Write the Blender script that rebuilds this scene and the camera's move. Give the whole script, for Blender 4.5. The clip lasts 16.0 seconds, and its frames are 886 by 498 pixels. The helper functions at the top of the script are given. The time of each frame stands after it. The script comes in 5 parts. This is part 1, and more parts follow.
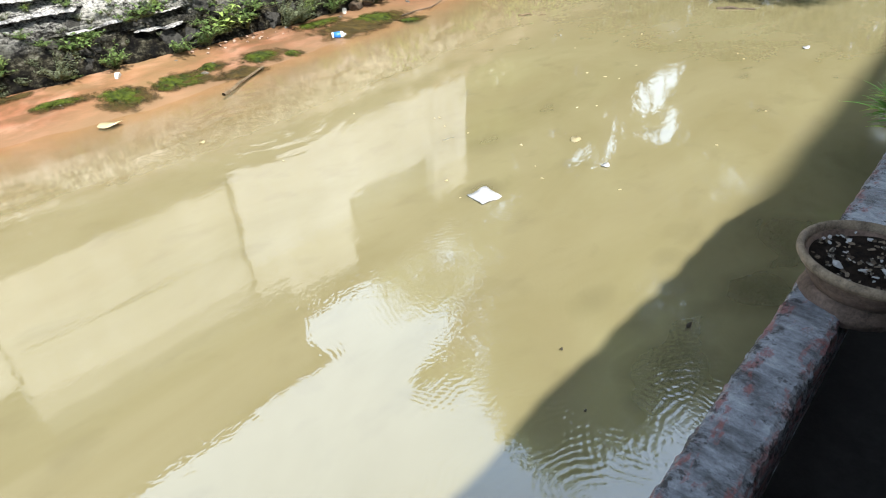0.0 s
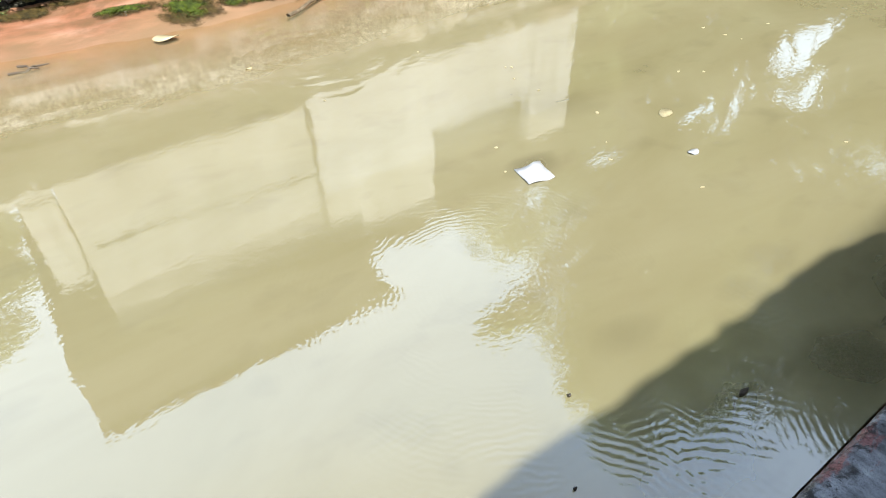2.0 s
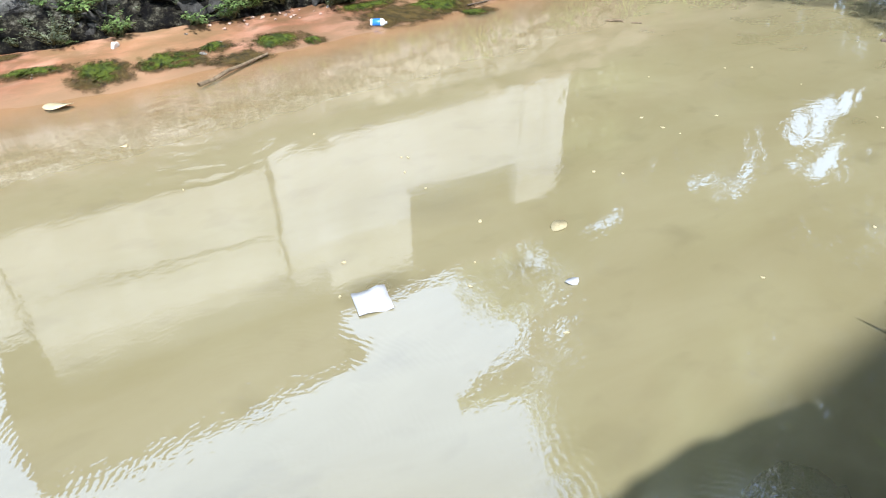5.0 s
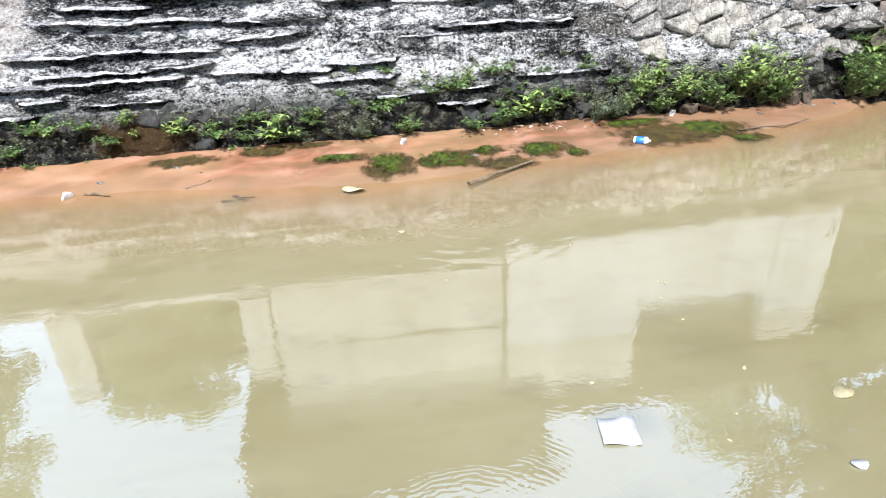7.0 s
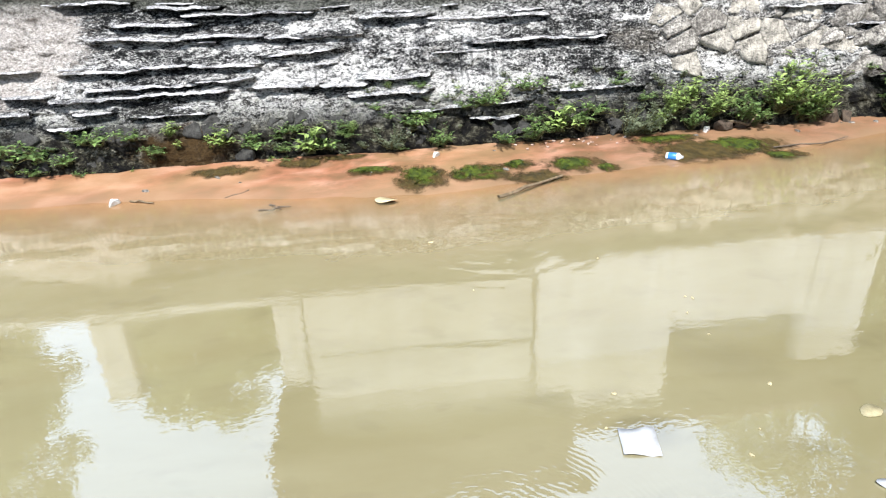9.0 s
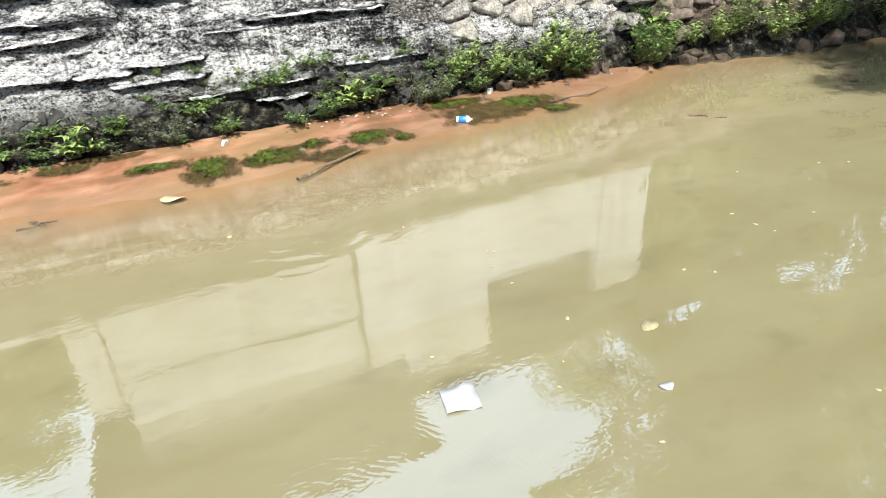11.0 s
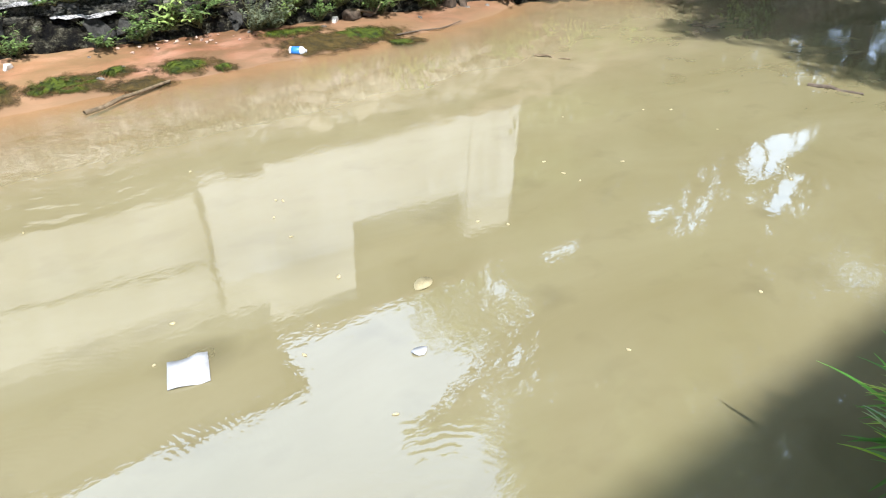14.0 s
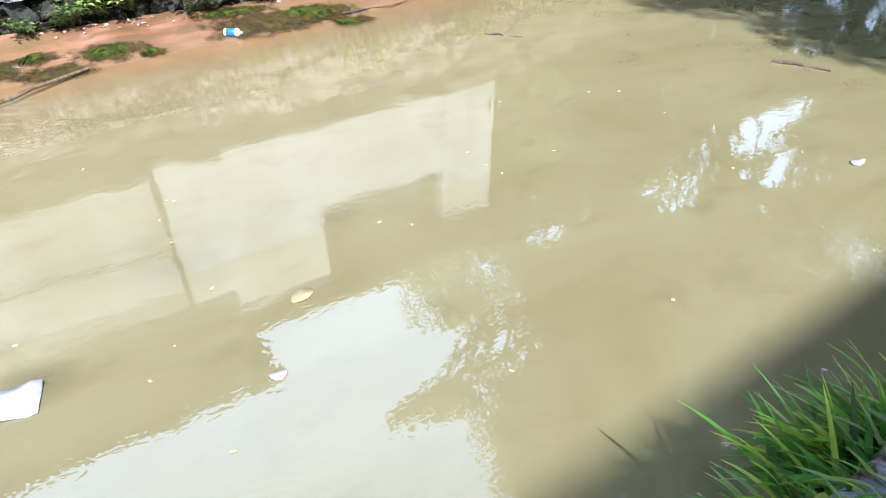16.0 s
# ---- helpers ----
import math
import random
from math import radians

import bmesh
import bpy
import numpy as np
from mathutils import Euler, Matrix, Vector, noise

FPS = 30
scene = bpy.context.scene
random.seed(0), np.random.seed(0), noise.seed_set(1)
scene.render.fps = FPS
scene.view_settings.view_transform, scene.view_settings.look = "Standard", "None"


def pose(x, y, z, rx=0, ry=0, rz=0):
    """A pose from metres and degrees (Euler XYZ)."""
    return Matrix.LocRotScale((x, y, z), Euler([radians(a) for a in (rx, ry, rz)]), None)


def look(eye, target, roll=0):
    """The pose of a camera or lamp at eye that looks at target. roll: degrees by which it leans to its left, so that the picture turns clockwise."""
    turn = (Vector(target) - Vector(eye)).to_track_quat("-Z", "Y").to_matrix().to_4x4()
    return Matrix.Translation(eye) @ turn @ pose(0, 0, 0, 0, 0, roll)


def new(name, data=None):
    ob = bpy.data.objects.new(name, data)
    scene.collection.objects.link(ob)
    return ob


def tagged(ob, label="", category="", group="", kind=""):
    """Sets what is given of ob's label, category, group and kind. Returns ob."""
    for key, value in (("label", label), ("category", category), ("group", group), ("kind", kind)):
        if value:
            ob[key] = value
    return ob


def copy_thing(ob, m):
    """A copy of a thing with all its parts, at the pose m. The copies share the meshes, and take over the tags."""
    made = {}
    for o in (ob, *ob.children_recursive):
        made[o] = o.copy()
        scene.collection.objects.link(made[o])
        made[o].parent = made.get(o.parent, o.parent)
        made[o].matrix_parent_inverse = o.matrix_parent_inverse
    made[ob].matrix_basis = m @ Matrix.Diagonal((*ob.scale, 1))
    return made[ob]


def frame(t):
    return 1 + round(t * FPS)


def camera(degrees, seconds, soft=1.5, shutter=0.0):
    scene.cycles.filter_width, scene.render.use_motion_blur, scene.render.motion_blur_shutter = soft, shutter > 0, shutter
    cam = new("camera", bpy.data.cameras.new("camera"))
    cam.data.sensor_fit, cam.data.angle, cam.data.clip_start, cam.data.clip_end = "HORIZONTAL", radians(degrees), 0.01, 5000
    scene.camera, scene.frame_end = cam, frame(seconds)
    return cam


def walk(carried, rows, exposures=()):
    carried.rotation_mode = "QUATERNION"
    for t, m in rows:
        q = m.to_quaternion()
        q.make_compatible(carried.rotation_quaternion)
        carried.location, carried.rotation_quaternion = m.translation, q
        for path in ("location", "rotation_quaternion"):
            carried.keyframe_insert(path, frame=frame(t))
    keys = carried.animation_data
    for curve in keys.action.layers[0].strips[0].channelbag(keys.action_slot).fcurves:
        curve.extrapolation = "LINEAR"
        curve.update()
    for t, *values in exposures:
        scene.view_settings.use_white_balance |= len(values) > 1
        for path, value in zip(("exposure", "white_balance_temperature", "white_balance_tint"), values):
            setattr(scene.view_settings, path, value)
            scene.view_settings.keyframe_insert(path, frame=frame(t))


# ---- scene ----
cam = camera(71.3, 16.0, soft=1.1)
PATH = [
    (0, (-0.027, -0.32, 2.374), (1.19, 0.821, 1.271), -2.4),
    (0.5, (0.307, -0.366, 2.386), (1.36, 0.918, 1.271), -1.0),
    (1, (0.531, -0.338, 2.364), (1.489, 0.971, 1.194), -1.5),
    (1.5, (0.72, -0.18, 2.283), (1.667, 1.178, 1.16), 0.1),
    (2, (0.822, -0.112, 2.268), (1.713, 1.140, 0.995), -1.2),
    (2.5, (0.919, -0.123, 2.306), (1.663, 1.197, 1.001), -2.1),
    (3, (1.188, -0.008, 2.266), (2.034, 1.33, 1.044), -1.5),
    (3.2, (1.317, -0.072, 2.323), (2.208, 1.232, 1.095), -1.0),
    (5.3, (2.335, -0.077, 2.275), (3.168, 1.34, 1.135), 0.0),
    (5.5, (2.293, -0.063, 2.305), (2.931, 1.49, 1.218), -1.9),
    (6, (2.139, 0.042, 2.377), (2.485, 1.79, 1.47), -4.2),
    (6.5, (2.063, 0.067, 2.404), (2.359, 1.841, 1.531), -2.8),
    (7, (2.039, 0.037, 2.428), (2.334, 1.799, 1.527), -2.1),
    (7.5, (2.068, 0.075, 2.399), (2.342, 1.843, 1.505), -1.9),
    (8, (2.024, 0.054, 2.423), (2.215, 1.852, 1.569), -2.8),
    (8.2, (2.002, 0.027, 2.422), (2.182, 1.836, 1.587), -2.4),
    (10.3, (2.189, -0.149, 2.478), (2.598, 1.587, 1.573), -3.7),
    (10.5, (2.179, -0.086, 2.446), (2.688, 1.626, 1.545), -4.2),
    (11, (2.223, -0.032, 2.387), (2.946, 1.578, 1.445), -3.2),
    (11.5, (2.376, -0.001, 2.326), (3.228, 1.511, 1.331), -2.3),
    (12, (2.55, -0.097, 2.341), (3.375, 1.42, 1.333), -1.2),
    (12.5, (2.665, -0.166, 2.327), (3.552, 1.274, 1.26), 0.5),
    (13, (2.742, -0.217, 2.305), (3.634, 1.188, 1.196), -0.2),
    (13.5, (2.933, -0.146, 2.263), (3.85, 1.229, 1.138), 2.2),
    (14, (3.177, -0.142, 2.286), (4.101, 1.233, 1.165), 1.9),
    (14.5, (3.346, -0.168, 2.326), (4.203, 1.286, 1.253), 0.5),
    (15, (3.503, -0.156, 2.291), (4.406, 1.293, 1.25), 1.1),
    (15.5, (3.677, -0.148, 2.291), (4.58, 1.274, 1.214), 0.1),
    (16, (3.982, -0.214, 2.259), (4.859, 1.136, 1.074), 0.7),
]
LENS_TONE = [(0, -0.06, 6720, 10), (1.5, -0.08, 6560, 10), (3, -0.08, 6250, 11), (5.5, -0.04, 5980, 14), (6.5, -0.08, 6010, 14), (8, -0.07, 6080, 14), (10.5, -0.15, 6470, 10), (12.5, -0.08, 6500, 10), (14.5, -0.04, 6160, 13), (16, 0.03, 5970, 13)]
BASE_STOPS = 0.99
walk(cam, [(t, look(eye, target, roll)) for t, eye, target, roll in PATH], [(t, BASE_STOPS + e, kelvin, tint) for t, e, kelvin, tint in LENS_TONE])

# ---- world, sun ----
SUN_EL, SUN_AZ = 59.0, 192.0      # degrees; azimuth is measured from +Y towards +X
world = bpy.data.worlds.new("hazy_sky")
scene.world = world
world.use_nodes = True
wn, wl = world.node_tree.nodes, world.node_tree.links
sky = wn.new("ShaderNodeTexSky")
sky.sky_type = "NISHITA"
sky.sun_disc = False
sky.sun_elevation, sky.sun_rotation = radians(SUN_EL), radians(SUN_AZ)
sky.air_density, sky.dust_density, sky.ozone_density = 1.0, 2.0, 1.0
wn["Background"].inputs["Strength"].default_value = 0.05
wl.new(sky.outputs[0], wn["Background"].inputs["Color"])
veil = wn.new("ShaderNodeBackground")          # thin bright cloud over the whole sky
cloud, tone = wn.new("ShaderNodeTexNoise"), wn.new("ShaderNodeValToRGB")
cloud.inputs["Scale"].default_value, cloud.inputs["Detail"].default_value = 1.6, 5.0
tone.color_ramp.elements[0].position, tone.color_ramp.elements[0].color = 0.32, (0.60, 0.84, 1.14, 1)
tone.color_ramp.elements[1].position, tone.color_ramp.elements[1].color = 0.62, (0.84, 1.0, 1.22, 1)
wl.new(wn.new("ShaderNodeTexCoord").outputs["Generated"], cloud.inputs["Vector"])
wl.new(cloud.outputs["Fac"], tone.inputs[0])
upper, zenith_tint = wn.new("ShaderNodeSeparateXYZ"), wn.new("ShaderNodeValToRGB")      # unseen zenith warmed to tint the light on shaded water
wl.new(wn.new("ShaderNodeTexCoord").outputs["Generated"], upper.inputs[0])
wl.new(upper.outputs[2], zenith_tint.inputs[0])
zenith_tint.color_ramp.elements[0].position, zenith_tint.color_ramp.elements[0].color = 0.80, (1.0, 1.0, 1.0, 1)
zenith_tint.color_ramp.elements[1].position, zenith_tint.color_ramp.elements[1].color = 0.95, (1.22, 1.0, 0.78, 1)
warm = wn.new("ShaderNodeMix")
warm.data_type, warm.blend_type = "RGBA", "MULTIPLY"
warm.inputs[0].default_value = 1.0
wl.new(tone.outputs[0], warm.inputs[6])
wl.new(zenith_tint.outputs[0], warm.inputs[7])
wl.new(warm.outputs[2], veil.inputs["Color"])
low, haze = wn.new("ShaderNodeSeparateXYZ"), wn.new("ShaderNodeValToRGB")      # haze brightens the low sky
wl.new(wn.new("ShaderNodeTexCoord").outputs["Generated"], low.inputs[0])
wl.new(low.outputs[2], haze.inputs[0])
haze.color_ramp.elements[0].position, haze.color_ramp.elements[0].color = 0.28, (1.15, 1.15, 1.15, 1)
haze.color_ramp.elements[1].position, haze.color_ramp.elements[1].color = 0.80, (0.53, 0.53, 0.53, 1)
haze.color_ramp.elements.new(0.90).color = (0.34, 0.34, 0.34, 1)
haze.color_ramp.elements.new(1.0).color = (0.18, 0.18, 0.18, 1)
wl.new(haze.outputs[0], veil.inputs["Strength"])
both = wn.new("ShaderNodeAddShader")
wl.new(wn["Background"].outputs[0], both.inputs[0])
wl.new(veil.outputs[0], both.inputs[1])
wl.new(both.outputs[0], wn["World Output"].inputs["Surface"])
sun = new("sun", bpy.data.lights.new("sun", "SUN"))
sun.data.energy, sun.data.angle, sun.data.color = 5.5, radians(0.8), (1.0, 0.98, 0.95)
_e, _a = radians(SUN_EL), radians(SUN_AZ)
sun_way = Vector((math.sin(_a) * math.cos(_e), math.cos(_a) * math.cos(_e), math.sin(_e)))
sun.matrix_world = look(sun_way * 60, (0, 0, 0))


# ---- helpers of this place ----
def thing(name, label, category, at=(0, 0, 0), group="", kind=""):
    ob = new(name)
    ob.location = at
    return tagged(ob, label, category, group, kind)


def mesh_of(name, verts, faces, mat, smooth=False):
    me = bpy.data.meshes.new(name)
    me.from_pydata([tuple(v) for v in verts], [], faces)
    me.materials.append(mat)
    if smooth:
        me.polygons.foreach_set("use_smooth", [True] * len(me.polygons))
    me.update()
    return me


def bm_mesh(name, bm, mat, smooth=False):
    me = bpy.data.meshes.new(name)
    bmesh.ops.recalc_face_normals(bm, faces=bm.faces)
    bm.to_mesh(me)
    bm.free()
    me.materials.append(mat)
    if smooth:
        me.polygons.foreach_set("use_smooth", [True] * len(me.polygons))
    return me


def part(name, data, parent, label="", at=(0, 0, 0), turn=(0, 0, 0)):
    ob = new(name, data)
    ob.parent = parent
    ob.location = at
    ob.rotation_euler = [radians(a) for a in turn]
    if label:
        ob["label"] = label
    return ob


def box_bm(bm, x0, x1, y0, y1, z0, z1, bevel=0.0, rough=0.0, seed=0):
    got = bmesh.ops.create_cube(bm, size=1.0)
    vs = got["verts"]
    for v in vs:
        v.co = Vector((x0 + (v.co.x + 0.5) * (x1 - x0), y0 + (v.co.y + 0.5) * (y1 - y0), z0 + (v.co.z + 0.5) * (z1 - z0)))
    if bevel:
        es = list({e for v in vs for e in v.link_edges})
        bmesh.ops.bevel(bm, geom=es, offset=bevel, segments=2, affect="EDGES")
    return bm


def box(name, x0, x1, y0, y1, z0, z1, mat, parent, bevel=0.01, label=""):
    bm = bmesh.new()
    cx, cy = (x0 + x1) / 2, (y0 + y1) / 2
    box_bm(bm, x0 - cx, x1 - cx, y0 - cy, y1 - cy, 0, z1 - z0, bevel)
    px, py, pz = parent.location if parent else (0, 0, 0)
    return part(name, bm_mesh(name, bm, mat), parent, label, (cx - px, cy - py, z0 - pz))


def nz(x, y, z=0.0, octaves=4):
    return noise.fractal(Vector((x, y, z)), 1.0, 2.0, octaves)


# ring ripples: centre, reach, wave length, height
RINGS = ((3.1, 5.3, 1.35, 0.19, 0.30), (3.3, -0.1, 1.5, 0.036, 0.034), (1.5, 0.2, 1.5, 0.040, 0.05), (2.15, -0.1, 1.2, 0.044, 0.06), (2.4, 1.7, 1.6, 0.034, 0.026), (3.5, 0.9, 0.5, 0.045, 0.035), (4.0, 0.9, 1.0, 0.05, 0.03))
DARK_SPOTS = ((3.45, 2.44, 0.26, 0.34), (4.25, 3.0, 0.4, 0.16), (2.5, 0.42, 0.42, 0.6), (2.9, 0.50, 0.26, 0.30), (3.47, 0.90, 0.16, 0.14), (2.74, 1.03, 0.20, 0.16), (4.2, 0.35, 0.5, 0.5), (3.5, 0.30, 0.4, 0.5))

def limb(bm, a, b, r0, r1, sides=7, bend=0.15, seed=0):
    a, b = Vector(a), Vector(b)
    r = random.Random(seed)
    way = (b - a)
    u = way.orthogonal().normalized()
    v = way.normalized().cross(u)
    rings = []
    for i in range(6):
        t = i / 5
        c = a + way * t + (u * math.sin(t * 3.1) * r.uniform(-1, 1) + v * math.sin(t * 3.1) * r.uniform(-1, 1)) * bend * way.length * 0.3
        rad = r0 + (r1 - r0) * t
        rings.append([bm.verts.new(c + (u * math.cos(k * 2 * math.pi / sides) + v * math.sin(k * 2 * math.pi / sides)) * rad) for k in range(sides)])
    for p, q in zip(rings, rings[1:]):
        for k in range(sides):
            bm.faces.new((p[k], p[(k + 1) % sides], q[(k + 1) % sides], q[k]))


# ---- materials ----
class Nodes:
    """A small builder for node materials."""

    def __init__(self, name):
        self.mat = bpy.data.materials.new(name)
        self.mat.use_nodes = True
        self.n, self.l = self.mat.node_tree.nodes, self.mat.node_tree.links
        self.bsdf, self.out = self.n["Principled BSDF"], self.n["Material Output"]
        self.co = self.n.new("ShaderNodeTexCoord").outputs["Object"]

    def world_co(self):
        return self.n.new("ShaderNodeNewGeometry").outputs["Position"]

    def scaled(self, co, sx, sy, sz, shift=0.0):
        m = self.n.new("ShaderNodeMapping")
        m.inputs["Location"].default_value = (shift, shift * 2.3, 0)
        m.inputs["Scale"].default_value = (sx, sy, sz)
        self.l.new(co, m.inputs["Vector"])
        return m.outputs[0]

    def away(self, co, point):
        m = self.n.new("ShaderNodeVectorMath")
        m.operation = "DISTANCE"
        self.l.new(co, m.inputs[0])
        m.inputs[1].default_value = point
        return m.outputs["Value"]

    def noise(self, co, scale, detail=5.0, rough=0.6, warp=0.0):
        t = self.n.new("ShaderNodeTexNoise")
        t.inputs["Scale"].default_value, t.inputs["Detail"].default_value = scale, detail
        t.inputs["Roughness"].default_value, t.inputs["Distortion"].default_value = rough, warp
        self.l.new(co, t.inputs["Vector"])
        return t.outputs["Fac"]

    def voronoi(self, co, scale, feature="F1"):
        t = self.n.new("ShaderNodeTexVoronoi")
        t.feature = feature
        t.inputs["Scale"].default_value = scale
        self.l.new(co, t.inputs["Vector"])
        return t.outputs["Distance"]

    def ramp(self, fac, *stops):
        r = self.n.new("ShaderNodeValToRGB")
        while len(r.color_ramp.elements) < len(stops):
            r.color_ramp.elements.new(0.5)
        for e, (p, c) in zip(r.color_ramp.elements, stops):
            e.position = p
            e.color = (*c, 1) if isinstance(c, tuple) else (c, c, c, 1)
        self.l.new(fac, r.inputs[0])
        return r.outputs[0]

    def mix(self, fac, a, b, kind="MIX"):
        m = self.n.new("ShaderNodeMix")
        m.data_type, m.blend_type = "RGBA", kind
        for socket, value in ((m.inputs[0], fac), (m.inputs[6], a), (m.inputs[7], b)):
            if isinstance(value, bpy.types.NodeSocket):
                self.l.new(value, socket)
            elif isinstance(value, tuple):
                socket.default_value = (*value, 1)
            else:
                socket.default_value = value
        return m.outputs[2]

    def math(self, kind, a, b=0.0, clamp=False):
        m = self.n.new("ShaderNodeMath")
        m.operation, m.use_clamp = kind, clamp
        for socket, value in ((m.inputs[0], a), (m.inputs[1], b)):
            if isinstance(value, bpy.types.NodeSocket):
                self.l.new(value, socket)
            else:
                socket.default_value = value
        return m.outputs[0]

    def axis(self, co, which):
        s = self.n.new("ShaderNodeSeparateXYZ")
        self.l.new(co, s.inputs[0])
        return s.outputs[which]

    def random(self):
        return self.n.new("ShaderNodeObjectInfo").outputs["Random"]

    def island(self):
        return self.n.new("ShaderNodeNewGeometry").outputs["Random Per Island"]

    def bump(self, height, strength=0.3, distance=0.02):
        b = self.n.new("ShaderNodeBump")
        b.inputs["Strength"].default_value, b.inputs["Distance"].default_value = strength, distance
        self.l.new(height, b.inputs["Height"])
        return b.outputs[0]

    def done(self, colour, rough=0.8, normal=None, spec=0.3):
        b = self.bsdf
        for socket, value in ((b.inputs["Base Color"], colour), (b.inputs["Roughness"], rough)):
            if isinstance(value, bpy.types.NodeSocket):
                self.l.new(value, socket)
            elif isinstance(value, tuple):
                socket.default_value = (*value, 1)
            else:
                socket.default_value = value
        b.inputs["Specular IOR Level"].default_value = spec
        if normal:
            self.l.new(normal, b.inputs["Normal"])
        return self.mat


def speckled(name, dark, light, scale, rough=0.8, bump=0.3, spec=0.3, spread=(0.35, 0.65)):
    k = Nodes(name)
    a = k.noise(k.co, scale, 6, 0.65)
    b = k.noise(k.co, scale * 7.3, 4, 0.7)
    f = k.math("ADD", k.math("MULTIPLY", a, 0.65), k.math("MULTIPLY", b, 0.35))
    return k.done(k.ramp(f, (spread[0], dark), (spread[1], light)), rough, k.bump(b, bump, 0.01), spec)


def leafy(name, dark, light, thin=0.24, single=False, shades=None):
    k = Nodes(name)
    pick = k.random() if single else k.island()
    c = k.ramp(pick, *shades) if shades else k.mix(pick, dark, light)
    c = k.mix(k.math("MULTIPLY", k.noise(k.co, 9.0, 3), 0.5), c, tuple(v * 0.55 for v in dark))
    k.done(c, 0.45, None, 0.4)
    back = k.n.new("ShaderNodeBsdfTranslucent")
    k.l.new(k.mix(0.5, c, tuple(min(1, v * 1.6) for v in light)), back.inputs["Color"])
    m = k.n.new("ShaderNodeMixShader")
    m.inputs[0].default_value = thin
    k.l.new(k.bsdf.outputs[0], m.inputs[1])
    k.l.new(back.outputs[0], m.inputs[2])
    k.l.new(m.outputs[0], k.out.inputs["Surface"])
    return k.mat


def water_material():
    """Silt-laden canal water: a murky body, clear only in the shallows, under a glossy skin with faint ripples."""
    k = Nodes("muddy_water")
    p = k.world_co()
    y = k.axis(p, 1)
    broad = k.noise(k.scaled(p, 0.5, 1.1, 1), 1.0, 5, 0.6, 0.6)
    streak = k.noise(k.scaled(p, 0.8, 1.9, 1), 1.3, 4, 0.55, 0.5)
    cloudy = k.noise(k.scaled(p, 1.3, 2.0, 1), 1.7, 3, 0.5, 0.3)
    mud = k.ramp(broad, (0.3, (0.205, 0.181, 0.092)), (0.7, (0.244, 0.221, 0.124)))
    mud = k.mix(k.ramp(cloudy, (0.56, 0.0), (0.78, 0.30)), mud, (0.115, 0.100, 0.052))
    for cx, cy, reach, much in DARK_SPOTS:      # soft dark spots mixed into the water's colour at set places
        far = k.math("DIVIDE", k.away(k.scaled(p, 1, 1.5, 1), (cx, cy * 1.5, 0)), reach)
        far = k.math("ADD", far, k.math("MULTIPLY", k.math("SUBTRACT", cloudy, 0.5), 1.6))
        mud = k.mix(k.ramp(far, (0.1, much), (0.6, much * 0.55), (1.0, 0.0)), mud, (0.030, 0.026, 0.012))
    blotch = k.noise(k.scaled(p, 1.0, 1.7, 1), 4.2, 5, 0.6, 0.4)
    shore = k.math("MULTIPLY", k.math("SUBTRACT", y, 4.0), 0.45, True)
    silt = k.ramp(k.math("ADD", k.math("MULTIPLY", streak, 0.55), k.math("MULTIPLY", blotch, 0.45)), (0.40, 0.08), (0.62, 0.50))
    mud = k.mix(k.math("MULTIPLY", shore, silt), mud, (0.29, 0.235, 0.142))
    body = k.n.new("ShaderNodeBsdfDiffuse")
    k.l.new(mud, body.inputs["Color"])
    clear = k.n.new("ShaderNodeBsdfTransparent")
    clear.inputs["Color"].default_value = (0.96, 0.90, 0.80, 1)
    depth = k.n.new("ShaderNodeAttribute")
    depth.attribute_name = "depth"
    d = k.math("ADD", depth.outputs["Fac"], k.math("MULTIPLY", k.math("SUBTRACT", streak, 0.5), 0.05))
    shallow = k.ramp(d, (0.0, 0.97), (0.03, 0.84), (0.08, 0.56), (0.17, 0.24), (0.32, 0.0))
    deep = k.n.new("ShaderNodeMixShader")
    k.l.new(shallow, deep.inputs[0])
    k.l.new(body.outputs[0], deep.inputs[1])
    k.l.new(clear.outputs[0], deep.inputs[2])
    swell = k.noise(k.scaled(p, 1.0, 2.0, 1), 1.3, 2, 0.5, 0.4)
    fine = k.noise(k.scaled(p, 1.0, 1.6, 1), 13.0, 1, 0.5, 1.0)
    chop = k.noise(k.scaled(p, 0.7, 1.5, 1), 34.0, 1, 0.5, 0.6)
    calm = k.ramp(k.noise(p, 0.9, 3), (0.40, 0.20), (0.66, 1.0))
    calm = k.math("MULTIPLY", calm, k.ramp(d, (0.03, 0.08), (0.30, 1.0)))
    height = k.math("ADD", k.math("MULTIPLY", swell, 0.35), k.math("ADD", k.math("MULTIPLY", k.math("MULTIPLY", fine, calm), 0.155), k.math("MULTIPLY", chop, 0.010)))
    wander = k.math("MULTIPLY", k.noise(p, 5.0, 2), 0.10)
    for cx, cy, reach, wave, power in RINGS:
        r = k.math("ADD", k.away(p, (cx, cy, 0)), wander)
        env = k.ramp(k.math("DIVIDE", r, reach), (0.0, 0.3), (0.55, 1.0), (0.95, 0.0))
        ring = k.math("MULTIPLY", k.math("SINE", k.math("MULTIPLY", r, 2 * math.pi / wave)), env)
        gap = k.ramp(k.noise(k.scaled(p, 1, 1, 1, cx), 2.9, 3), (0.46, 0.0), (0.60, 1.0))
        height = k.math("ADD", height, k.math("MULTIPLY", k.math("MULTIPLY", ring, gap), power))
    normal = k.bump(height, 0.10, 0.05)
    gloss = k.n.new("ShaderNodeBsdfGlossy")
